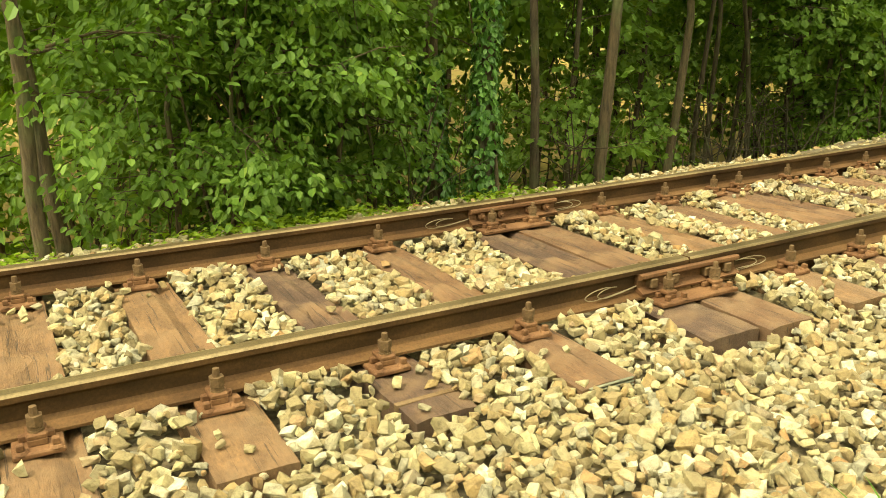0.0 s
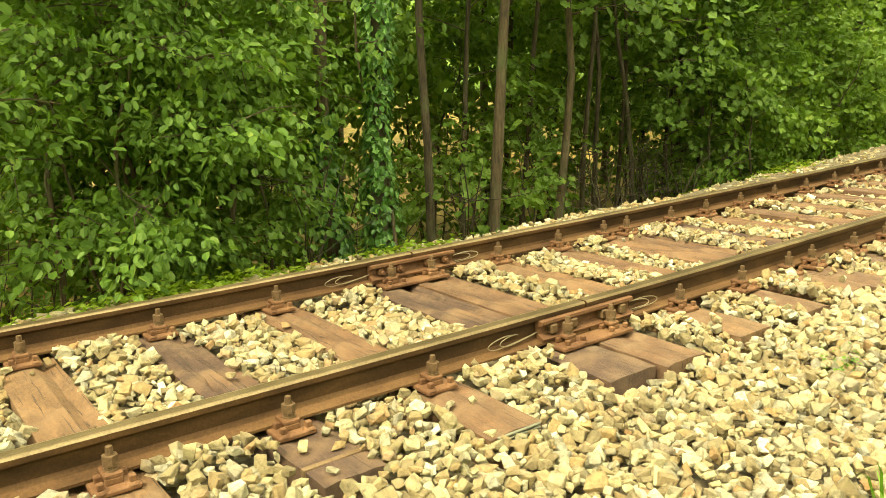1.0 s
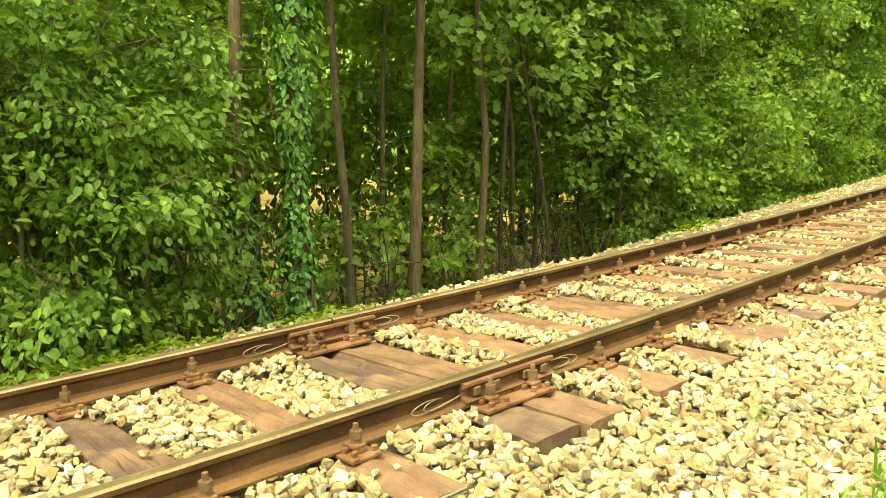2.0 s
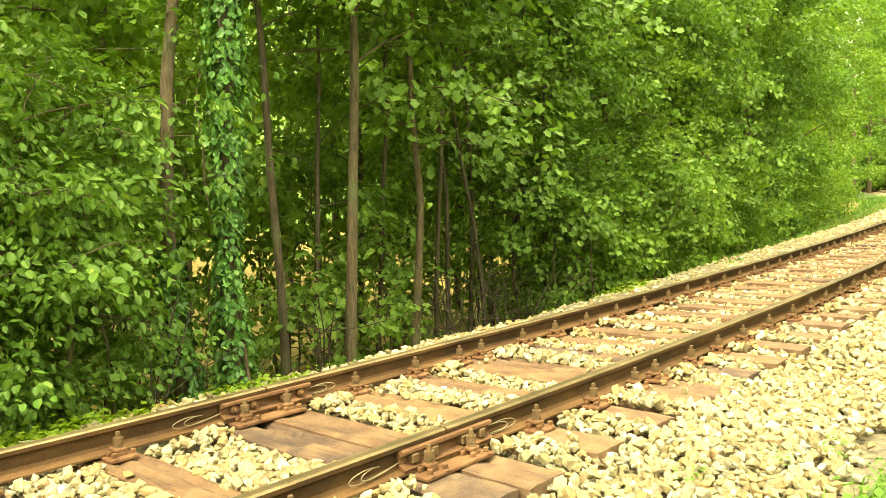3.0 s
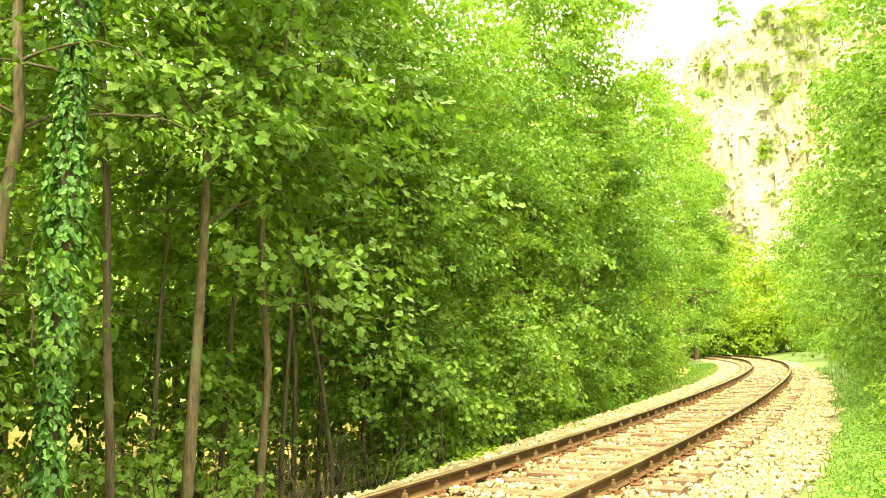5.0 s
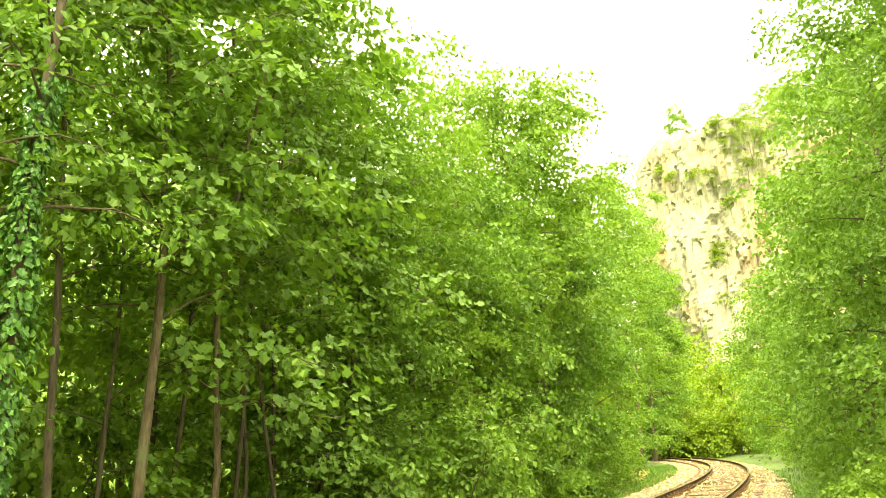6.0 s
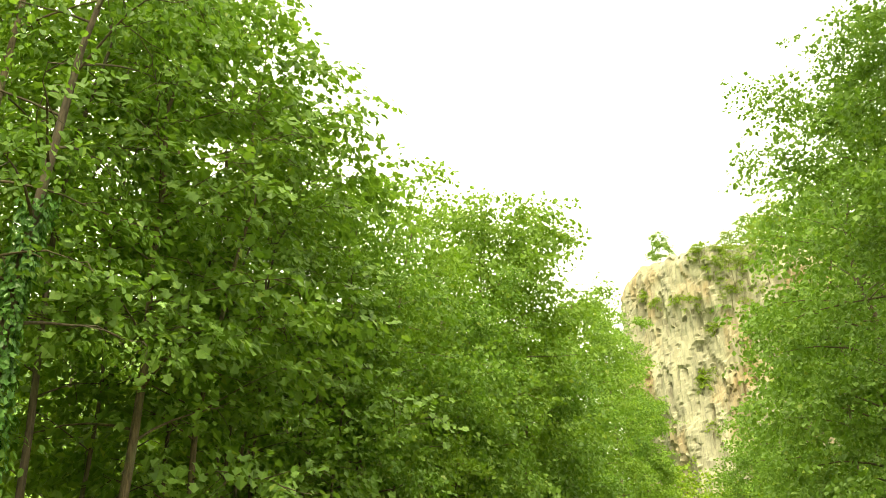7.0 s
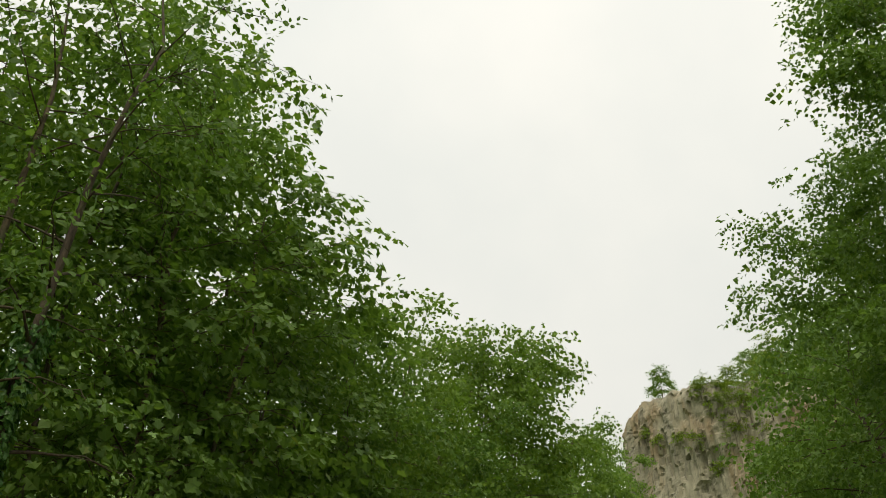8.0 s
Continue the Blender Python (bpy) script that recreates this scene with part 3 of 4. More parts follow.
r = np.random.RandomState(21)
s, o, _ = stone_places(-1.4, 6.0, 0.0375, r)
size = np.clip(r.lognormal(math.log(0.0275), 0.28, len(s)), 0.014, 0.05)
z = stone_heights(s, o, size, r)
# loose stones kicked up onto the sleepers, most of them near the rails and at the ends
loose_s, loose_o = r.uniform(-1.4, 9, 900), np.where(r.rand(900) < 0.5, -0.28 + r.normal(0, 0.14, 900), np.where(r.rand(900) < 0.6, GAUGE - 0.24 + r.normal(0, 0.08, 900), r.uniform(0.15, 1.9, 900)))
on = (np.min(np.abs(loose_s[:, None] - np.array(STATIONS)[None]), axis=1) < 0.14) & (np.abs(loose_o) > 0.12) & (np.abs(loose_s - 2.85) > 0.36) & (np.abs(loose_o - GAUGE) > 0.12) & (r.rand(900) < np.where(np.sin(loose_s * 5.3) > 0.1, 0.55, 0.2))
loose_size = r.uniform(0.016, 0.032, int(on.sum()))
s, o, size, z = np.append(s, loose_s[on]), np.append(o, loose_o[on]), np.append(size, loose_size), np.append(z, 0.002 + loose_size * 0.55)
x, y = track(s, o)
near = np.where((s > 0.9) & (s < 3.1) & (o < -0.62) & (o > -1.05))[0][:295]
rest = np.setdiff1d(np.arange(len(s)), near)
place = np.stack([x, y, z], 1)
rot = lying(r, len(s))
near_size = size.copy()
ballast = empty("ballast_bed", 0, 2, 0)
ballast.matrix_world = Matrix()
tagged(ballast, "pale yellowish crushed limestone ballast between and beside the rails", "ballast", kind="structure")
v, f = scatter(SHAPES, place[rest], rot[rest], size[rest], r)
tagged(tri_mesh("stones", v, f, M_STONE, ballast), kind="stuff")
s, o, _ = stone_places(6.0, 28.0, 0.058, r, clear=0.16)
size = r.uniform(0.027, 0.050, len(s))
x, y = track(s, o)
v, f = scatter(stone_shapes(16, 9, 6), np.stack([x, y, stone_heights(s, o, size, r)], 1), lying(r, len(s)), size, r)
tagged(tri_mesh("stones", v, f, M_STONE, ballast), kind="stuff")
s, o, _ = stone_places(-10.5, -1.4, 0.1, r)
size = r.uniform(0.045, 0.075, len(s))
x, y = track(s, o)
v, f = scatter(stone_shapes(10, 8, 9), np.stack([x, y, stone_heights(s, o, size, r)], 1), lying(r, len(s)), size, r)
tagged(tri_mesh("stones", v, f, M_STONE, ballast), kind="stuff")
s, o, _ = stone_places(28.0, 82.0, 0.13, r, clear=0.20)
size = r.uniform(0.055, 0.085, len(s))
x, y = track(s, o)
v, f = scatter(stone_shapes(10, 8, 7), np.stack([x, y, stone_heights(s, o, size, r)], 1), lying(r, len(s)), size, r)
tagged(tri_mesh("stones", v, f, M_STONE, ballast), kind="stuff")
NEAR_STONES = [(place[k], rot[k], float(near_size[k])) for k in near]


# ---------------------------------------------------------------- foliage
def fold(outline, mid, bend=0.12):
    """A leaf of two halves from one half's outline (x along the midrib, y out), folded and drooping."""
    v, f = [], []
    pts = [(m, 0.0) for m in mid] + list(outline)
    for sgn in (1, -1):
        b = len(v)
        v += [(x, sgn * y, -0.18 * x * x + bend * abs(y)) for x, y in pts]
        f += [[b + a for a in (t if sgn > 0 else t[::-1])] for t in FAN[len(outline)]]
    return np.array(v) - np.array([0, 0, 0]), np.array(f)


FAN = {3: [(0, 3, 2), (0, 1, 3), (1, 4, 3)], 2: [(0, 3, 2), (0, 1, 3)]}
MAPLE = fold([(0.0, 0.38), (0.30, 0.25), (0.52, 0.56)], (0.0, 1.0))
OVAL = fold([(0.22, 0.30), (0.70, 0.30)], (0.0, 1.0), 0.25)
KITE = (np.array([(0, 0, 0), (0.5, 0.42, 0.09), (1, 0, -0.12), (0.5, -0.42, 0.09)], float), np.array([(0, 2, 1), (0, 3, 2)]))


def spray_shapes(leaf, count, leaves, leaf_size, seed, length=0.7, loose=0.22, hang=-0.2):
    """Flat drooping twigs of leaves, alternating along x."""
    out, r = [], np.random.RandomState(seed)
    lv, lf = leaf
    for c in range(count):
        vs, fs = [], []
        for k in range(leaves):
            u = (k + 0.6) / leaves
            side = 1 if k % 2 else -1
            a = side * r.uniform(0.5, 1.25) * (1.0 - 0.5 * u) + r.normal(0, 0.25)
            tilt, roll = r.normal(hang, loose), r.normal(0, loose * 1.25)
            m = np.array(Euler((roll, -tilt, a)).to_matrix())
            sz = leaf_size * r.uniform(0.65, 1.15)
            p = np.array([u * length, side * r.uniform(0.0, 0.10) + r.normal(0, 0.05), -0.22 * u * u * length + r.normal(0, 0.035)])
            fs.append(lf + sum(len(q) for q in vs))
            vs.append(lv @ m.T * sz + p)
        out.append((np.concatenate(vs), np.concatenate(fs)))
    return out


SPRAY_MAPLE = spray_shapes(MAPLE, 12, 9, 0.115, 1, 0.55, 0.34, -0.4)
SPRAY_ALDER = spray_shapes(OVAL, 12, 15, 0.076, 2, 0.5, 0.4, -0.4)
SPRAY_BACK = spray_shapes(KITE, 12, 13, 0.125, 3, 0.7, 0.6, -0.5)
SPRAY_MID = spray_shapes(KITE, 12, 16, 0.105, 8, 0.6, 0.6, -0.5)
SPRAY_FAR = spray_shapes(KITE, 8, 14, 0.30, 4, 1.4, 0.6, -0.5)


def frames_for(direction, r, tilt=0.22):
    """Turns that lay a spray's x along each direction, its flat side up."""
    d = direction / (np.linalg.norm(direction, axis=1)[:, None] + 1e-9)
    up = np.array([0, 0, 1.0]) + r.normal(0, tilt, d.shape)
    yv = np.cross(up, d)
    yv /= np.linalg.norm(yv, axis=1)[:, None] + 1e-9
    return np.stack([d, yv, np.cross(d, yv)], -1)


def tree(name, x, y, z0, height, radius, sprays, leaf_mat, label, bark=M_BARK, seed=0, low=0.12, spread=2.2, limbs=22, per_limb=18,
         lean=(0.0, 0.0), top=0.35, stems=1, size=1.0, ivy=0.0, category="tree", bulge=0.45, group="trees beside the track", droop=-0.12):
    """A tapered trunk, limbs that rise and droop from it, and sprays of leaves along them."""
    r = np.random.RandomState(seed)
    base = empty(name, x, y, z0)
    wood = Tubes()
    places, ways = [], []
    axes = []
    for k in range(stems):
        away = np.array([0.0, 0.0]) if stems == 1 else r.uniform(-1, 1, 2) * 0.16 * height
        foot = np.array([0.0, 0.0]) if stems == 1 else r.uniform(-0.35, 0.35, 2)
        u = np.linspace(0, 1, 12)
        wob = np.cumsum(r.normal(0, 0.042 * height ** 0.5, (12, 2)), axis=0) * u[:, None]
        axis = np.stack([foot[0] + (lean[0] * height + away[0]) * u + wob[:, 0], foot[1] + (lean[1] * height + away[1]) * u + wob[:, 1], -0.15 + u * (height + 0.15)], 1)
        wood.add(axis, radius * (1.12 - 0.98 * u ** 0.8) * (1.0 if k == 0 else r.uniform(0.5, 0.9)), 8)
        axes.append(axis)
    for k in range(limbs):
        axis = axes[k % stems]
        h = low + (0.97 - low) * ((k + r.rand()) / limbs) ** 0.9
        p0 = np.array([np.interp(h, np.linspace(0, 1, 12), axis[:, c]) for c in range(3)])
        prof = np.interp((h - low) / (1 - low), [0, bulge, 0.8, 1], [0.75, 1.0, 0.72, top])
        ln = spread * prof * r.uniform(0.6, 1.2)
        az = k * 2.4 + r.normal(0, 0.5)
        way = np.array([math.cos(az), math.sin(az), r.uniform(0.15, 0.75)])
        m = 7 if sprays is SPRAY_MAPLE or sprays is SPRAY_ALDER else 5
        u = np.linspace(0, 1, m)
        line = p0 + u[:, None] * way * ln + np.stack([np.zeros(m), np.zeros(m), -0.28 * ln * u ** 2], 1) + np.cumsum(r.normal(0, 0.21 / m * ln, (m, 3)), axis=0) * u[:, None]
        rl = max(0.008, radius * 0.34 * (1 - 0.75 * h))
        wood.add(line, rl * (1 - 0.85 * u), 5 if sprays is SPRAY_MAPLE or sprays is SPRAY_ALDER else 3)
        n = max(3, int(per_limb * prof * r.uniform(0.75, 1.25)))
        uu = r.uniform(0.22, 1.0, n) ** 0.75
        pts = np.stack([np.interp(uu, u, line[:, c]) for c in range(3)], 1)
        out = np.stack([np.cos(az + r.normal(0, 0.9, n)), np.sin(az + r.normal(0, 0.9, n)), r.normal(droop, 0.25, n)], 1)
        start = pts + r.normal(0, 1.0, (n, 3)) * np.array([0.17, 0.17, 0.11]) * ln ** 0.5
        for a, b in zip(pts[::3], (start + out * 0.25 * size)[::3]) if sprays is SPRAY_MAPLE or sprays is SPRAY_ALDER else ():
            wood.add(np.array([a, (a + b) / 2 + r.normal(0, 0.02, 3), b]), np.array([0.007, 0.005, 0.002]), 3)
        places.append(start)
        ways.append(out)
    for axis in axes:
        n = 12 + int(4 * spread)
        places.append(axis[-1] + r.normal(0, 1.0, (n, 3)) * np.array([0.16, 0.16, 0.22]) * spread - np.array([0, 0, 0.18 * spread]))
        az = r.uniform(0, 6.28, n)
        ways.append(np.stack([np.cos(az), np.sin(az), r.normal(0.25, 0.4, n)], 1))
    wood.mesh("trunk", bark, base)
    places, ways = np.concatenate(places), np.concatenate(ways)
    v, f = scatter(sprays, places, frames_for(ways, r), r.uniform(0.75, 1.2, len(places)) * size, r)
    tri_mesh("crown", v, f, leaf_mat, base)
    if ivy:
        n = int(ivy * 640)
        h = r.uniform(0, ivy, n)
        az = r.uniform(0, 2 * np.pi, n)
        rr = radius + 0.01 + 0.11 * r.rand(n) ** 1.4 * (0.7 + 0.5 * np.sin(h * 2.3))
        hx, hy = np.interp(h / height, np.linspace(0, 1, 12), axes[0][:, 0]), np.interp(h / height, np.linspace(0, 1, 12), axes[0][:, 1])
        pts = np.stack([hx + np.cos(az) * rr, hy + np.sin(az) * rr, h], 1)
        # each leaf hangs down with its face turned outwards
        down = np.stack([np.cos(az) * 0.45, np.sin(az) * 0.45, np.full(n, -1.0)], 1) + r.normal(0, 0.4, (n, 3))
        down /= np.linalg.norm(down, axis=1)[:, None]
        face = np.stack([np.cos(az), np.sin(az), np.full(n, 0.5)], 1) + r.normal(0, 0.3, (n, 3))
        across = np.cross(face, down)
        across /= np.linalg.norm(across, axis=1)[:, None] + 1e-9
        rot = np.stack([down, across, np.cross(down, across)], -1)
        v, f = scatter([(MAPLE[0] * 0.060, MAPLE[1]), (OVAL[0] * 0.064, OVAL[1])], pts, rot, r.uniform(0.6, 1.25, n), r)
        tri_mesh("ivy", v, f, M_LEAF_IVY, base, "glossy dark ivy climbing the trunk")
    return tagged(base, label, category, group=group)


def at(az, y):
    return math.tan(radians(az)) * y, y


def ground_at(x, y):
    k = int(np.argmin((_X - x) ** 2 + (_Y - y) ** 2))
    o = -(x - _X[k]) * math.sin(_TH[k]) + (y - _Y[k]) * math.cos(_TH[k])
    return float(ground_z(_S[k], np.clip(o, -16, 400)))


def tree_at(name, az, y, top_el, **kw):
    """A tree in the direction az (degrees from the track's normal) whose top stands top_el degrees above the eye's level."""
    x, y = at(az, y)
    z0 = ground_at(x, y)
    return tree(name, x, y, z0, EYE + math.hypot(x, y) * math.tan(radians(top_el)) - z0, **kw)


MAPLE_WORDS = "green sycamore maple with a slim brown trunk and lobed leaves"
# the near row, behind the far shoulder
tree_at("alder_tree", 2.4, 6.1, 38, radius=0.058, sprays=SPRAY_ALDER, leaf_mat=M_LEAF_ALDER, label="slim leaning alder with a bare lower trunk", seed=1, low=0.3, spread=1.8, limbs=20, lean=(-0.075, 0.0))
tree_at("alder_tree", 3.7, 6.2, 40, radius=0.06, sprays=SPRAY_ALDER, leaf_mat=M_LEAF_ALDER, label="slim alder with brown bark and oval leaves", seed=2, low=0.28, spread=2.0, limbs=24)
tree_at("alder_shrub", 12.0, 6.6, 8, radius=0.04, sprays=SPRAY_ALDER, leaf_mat=M_LEAF_ALDER, label="dense leafy alder bush leaning over the bank", seed=3, low=0.22, spread=1.3, limbs=36, per_limb=20, stems=4, top=0.9, category="shrub")
tree_at("alder_shrub", 17.8, 6.6, 9, radius=0.04, sprays=SPRAY_ALDER, leaf_mat=M_LEAF_ALDER, label="dense leafy alder bush leaning over the bank", seed=4, low=0.22, spread=1.1, limbs=36, per_limb=20, stems=4, top=0.9, category="shrub")
tree_at("alder_shrub", 20.8, 7.0, 0, radius=0.035, sprays=SPRAY_ALDER, leaf_mat=M_LEAF_ALDER, label="leafy alder bush at the foot of the taller trees", seed=34, low=0.12, spread=0.75, limbs=22, per_limb=14, stems=4, top=0.8, category="shrub")
tree_at("maple_tree", 15, 8.4, 40, radius=0.09, sprays=SPRAY_MAPLE, leaf_mat=M_LEAF_MAPLE, label=MAPLE_WORDS, seed=5, low=0.2, spread=2.4, limbs=28, per_limb=16)
tree_at("ash_tree", 28.5, 6.6, 46, radius=0.082, sprays=SPRAY_ALDER, leaf_mat=M_LEAF_ALDER, label="tall slim tree with grey-brown bark, ivy round its foot", seed=6, low=0.42, spread=2.0, limbs=20, lean=(-0.012, 0.0), ivy=2.3)
tree_at("ivy_clad_tree", 31.5, 6.3, 45, radius=0.085, sprays=SPRAY_ALDER, leaf_mat=M_LEAF_ALDER, label="slim tree whose trunk is thickly clad in ivy", seed=7, low=0.45, spread=1.7, limbs=18, lean=(-0.004, 0.0), ivy=5.6, bark=M_BARK2)
tree_at("sapling", 33.2, 6.1, 12, radius=0.022, sprays=SPRAY_ALDER, leaf_mat=M_LEAF_ALDER, label="thin pale sapling beside the ivy-clad tree", seed=8, low=0.35, spread=0.5, limbs=7, per_limb=4)
tree_at("maple_tree", 35.2, 7.6, 46, radius=0.055, sprays=SPRAY_MAPLE, leaf_mat=M_LEAF_MAPLE, label=MAPLE_WORDS, bark=M_BARK2, seed=9, low=0.36, spread=1.9, limbs=28, per_limb=20)
tree_at("maple_tree", 39.2, 7.0, 44, radius=0.07, sprays=SPRAY_MAPLE, leaf_mat=M_LEAF_MAPLE, label=MAPLE_WORDS, seed=10, low=0.36, spread=1.9, limbs=34, per_limb=22, lean=(0.065, 0))
tree_at("maple_tree", 43.7, 7.3, 37.5, radius=0.055, sprays=SPRAY_MAPLE, leaf_mat=M_LEAF_MAPLE, label=MAPLE_WORDS, seed=12, low=0.32, spread=1.9, limbs=32, per_limb=22, lean=(0.03, 0))
for k, (az, yy, el) in enumerate([(37.2, 8.0, 33), (41.3, 8.4, 38), (45.6, 8.2, 30), (46.5, 8.4, 34), (47.8, 8.6, 30), (49.2, 8.0, 28), (51.0, 8.6, 27), (53.1, 8.0, 24)]):
    tree_at("maple_tree", az, yy, el, radius=0.04, sprays=SPRAY_MAPLE, leaf_mat=M_LEAF_MAPLE, label="thin dark maple stem in the wood's edge", bark=M_BARK2, seed=20 + k, low=0.3, spread=1.5, limbs=18, per_limb=13, lean=(0.03 * math.sin(k * 2.1), 0.0))
# saplings and low growth between the trunks
for k, (az, yy, el) in enumerate([(-4, 7.8, 0), (7, 7.8, -3), (22.6, 7.2, 1), (37.4, 7.9, -5), (42.0, 8.2, -3), (51.5, 7.8, 2), (54, 7.4, 4), (56.5, 7.6, 2)]):
    tree_at("maple_sapling", az, yy, el, radius=0.018, sprays=SPRAY_MAPLE, leaf_mat=M_LEAF_MAPLE, label="young maple with a few tiers of broad leaves", bark=M_BARK2, seed=300 + k, low=0.42, spread=0.85, limbs=11, per_limb=8, top=0.7, size=0.85, category="sapling", group="saplings in the wood")


def brushwood(az, y, height, stems, seed):
    """Thin bare stems that fan out from one stool, each with a few side twigs."""
    r = np.random.RandomState(seed)
    x, y = at(az, y)
    wood = Tubes()
    for k in range(stems):
        u = np.linspace(0, 1, 7)
        ang, out = r.uniform(0, 6.28), r.uniform(0.1, 0.55) * height
        h = height * r.uniform(0.55, 1.0)
        line = np.stack([out * math.cos(ang) * u ** 1.3, out * math.sin(ang) * u ** 1.3, -0.1 + h * u], 1) + r.normal(0, 0.03, (7, 3)) * u[:, None]
        line[:, :2] += r.uniform(-0.25, 0.25, 2)
        rad = r.uniform(0.008, 0.019)
        wood.add(line, rad * (1.1 - 0.8 * u), 5)
        for m in range(4):
            a = line[r.randint(2, 6)]
            way = np.array([r.normal(0, 0.5), r.normal(0, 0.5), r.uniform(0.0, 0.6)]) * 0.7
            wood.add(np.array([a, a + way * 0.5 + r.normal(0, 0.03, 3), a + way]), np.array([0.007, 0.005, 0.002]), 4)
    ob = wood.mesh("brushwood", M_BARK2)
    ob.matrix_world = Matrix.Translation((x, y, ground_at(x, y)))
    return tagged(ob, "dark bare stems of a shaded-out shrub in the wood", "shrub", group="bare brushwood")


for k, (az, yy, hh, nn) in enumerate([(24.8, 6.6, 2.2, 7), (27.2, 6.7, 1.9, 7), (30.2, 7.2, 2.0, 6), (36.8, 7.4, 2.2, 7), (42.2, 7.6, 2.0, 7), (45.4, 7.4, 2.2, 9), (48.2, 7.3, 2.3, 10), (50.3, 7.6, 2.2, 9), (52.2, 7.4, 2.0, 9), (8.5, 6.7, 2.0, 6), (5.5, 7.2, 2.2, 6)]):
    brushwood(az, yy, hh, nn, 600 + k)
# the row that follows the bend
for k, (az, yy, el, sp, lo) in enumerate([(52.0, 8.9, 27.5, 1.9, 0.1), (55.0, 8.9, 25.0, 2.0, 0.06), (57.8, 9.4, 22.8, 2.2, 0.05), (60.0, 9.9, 19.4, 2.3, 0.05), (62.0, 9.8, 12.8, 2.4, 0.04), (63.7, 10.9, 23.3, 3.1, 0.45), (66.6, 10.6, 13.8, 2.6, 0.04), (68.0, 12.6, 17.8, 3.0, 0.05), (69.7, 14.0, 18.6, 3.2, 0.06), (71.6, 15.5, 16.6, 3.2, 0.05), (72.7, 18.0, 16.2, 3.2, 0.05), (73.4, 21.0, 13.8, 3.4, 0.05), (73.6, 19.0, 17.0, 2.6, 0.03), (74.6, 18.6, 11.4, 1.9, 0.02)]):
    tree_at("alder_tree" if k in (5, 8) else "maple_tree", az, yy, el, radius=min(0.16, 0.09 + 0.012 * k), sprays=SPRAY_MID if k < 4 else SPRAY_BACK, leaf_mat=M_LEAF_ALDER if k in (1, 3, 6, 7, 10) else (M_LEAF_MAPLE if k in (0, 4) else M_LEAF_BACK), label="leafy tree with branches down to the grass verge", seed=40 + k, low=lo, spread=sp, limbs=44 if k < 5 else (66 if k in (5, 8) else 46), per_limb=28 if k < 5 else 38, size=1.0 + 0.035 * k, top=0.95 if k in (5, 8) else 0.75, bulge=0.6)
# a thicket behind the alders
for k, (az, yy, el) in enumerate([(-9, 9.5, 6), (-3, 10.5, 4), (7, 9.8, 5), (12, 9.0, 0), (34.5, 11.0, 2), (38.5, 11.4, 3), (43, 11.6, 3), (48.5, 11.8, 3), (17, 10.5, 4), (22, 9.4, 2), (27, 11.5, 5)]):
    tree_at("hazel_shrub", az, yy, el, radius=0.035, sprays=SPRAY_BACK, leaf_mat=M_LEAF_MAPLE, label="many-stemmed shrub in the shade of the wood", bark=M_BARK2, seed=340 + k, low=0.12, spread=1.5, limbs=20, per_limb=13, stems=4, top=0.8, size=0.95, category="shrub", group="shrubs in the wood")
# the wood behind
k = 0
for row, (yy, az0, az1, step) in enumerate([(10.6, -14, 54, 13.0), (14.5, -12, 60, 10.0), (21.0, -10, 64, 8.0)]):
    az = az0
    while az < az1:
        tree_at("woodland_tree", az + rng.normal(0, 1.2), yy + rng.normal(0, 0.7), 32 + rng.uniform(0, 9) - 6 * row + (6 if az < 45 else -8), radius=0.06 + 0.03 * row, sprays=SPRAY_BACK, leaf_mat=M_LEAF_BACK, label="woodland tree deep in the shade of the wood", bark=M_BARK2, seed=70 + k, low=0.12 if row else 0.2, spread=2.4 + 0.7 * row, limbs=34, per_limb=18 - 4 * row, size=1.3 + 0.35 * row, lean=(0.05 * math.sin(k * 1.7), 0.0))
        az += step
        k += 1
# across the valley: a wooded slope behind everything
def build_slope():
    n, m = 60, 20
    v = []
    for i in range(n):
        az = radians(-60 + 132 * i / (n - 1))
        for j in range(m):
            u = j / (m - 1)
            d = 44 + 150 * u
            v.append((d * math.sin(az), d * math.cos(az), -2.6 + 62 * u ** 0.8 * (1 + 0.12 * noise.noise(Vector((i * 0.35, j * 0.4, 5)))) * min(1.0, (75 - math.degrees(az)) / 14)))
    i, j = np.meshgrid(np.arange(n - 1), np.arange(m - 1), indexing="ij")
    q = np.stack([i * m + j, (i + 1) * m + j, (i + 1) * m + j + 1, i * m + j + 1], -1).reshape(-1, 4)
    tagged(tri_mesh("backdrop", v, q, M_SLOPE, smooth=True), "wooded green slope across the valley", "hillside", kind="structure")


M_SLOPE = plain_noise_material("wooded_slope", [(0.35, (0.035, 0.075, 0.010)), (0.5, (0.08, 0.15, 0.018)), (0.65, (0.15, 0.25, 0.035))], 0.9, bump=1.0, distance=0.6)
build_slope()
for k in range(20):
    az = radians(-16 + 3.8 * k + rng.normal(0, 0.8))
    d = 30 + 5 * (k % 3)
    x, y = d * math.sin(az) * 1.05, d * math.cos(az) + 3
    tree("woodland_tree", x, y, ground_at(x, y), rng.uniform(9, 13), 0.14, SPRAY_FAR, M_LEAF_BACK, "light green tree across the river flat", bark=M_BARK2, seed=500 + k, low=0.04, spread=3.2, limbs=22, per_limb=8, size=0.9, top=0.6, group="trees across the flat")
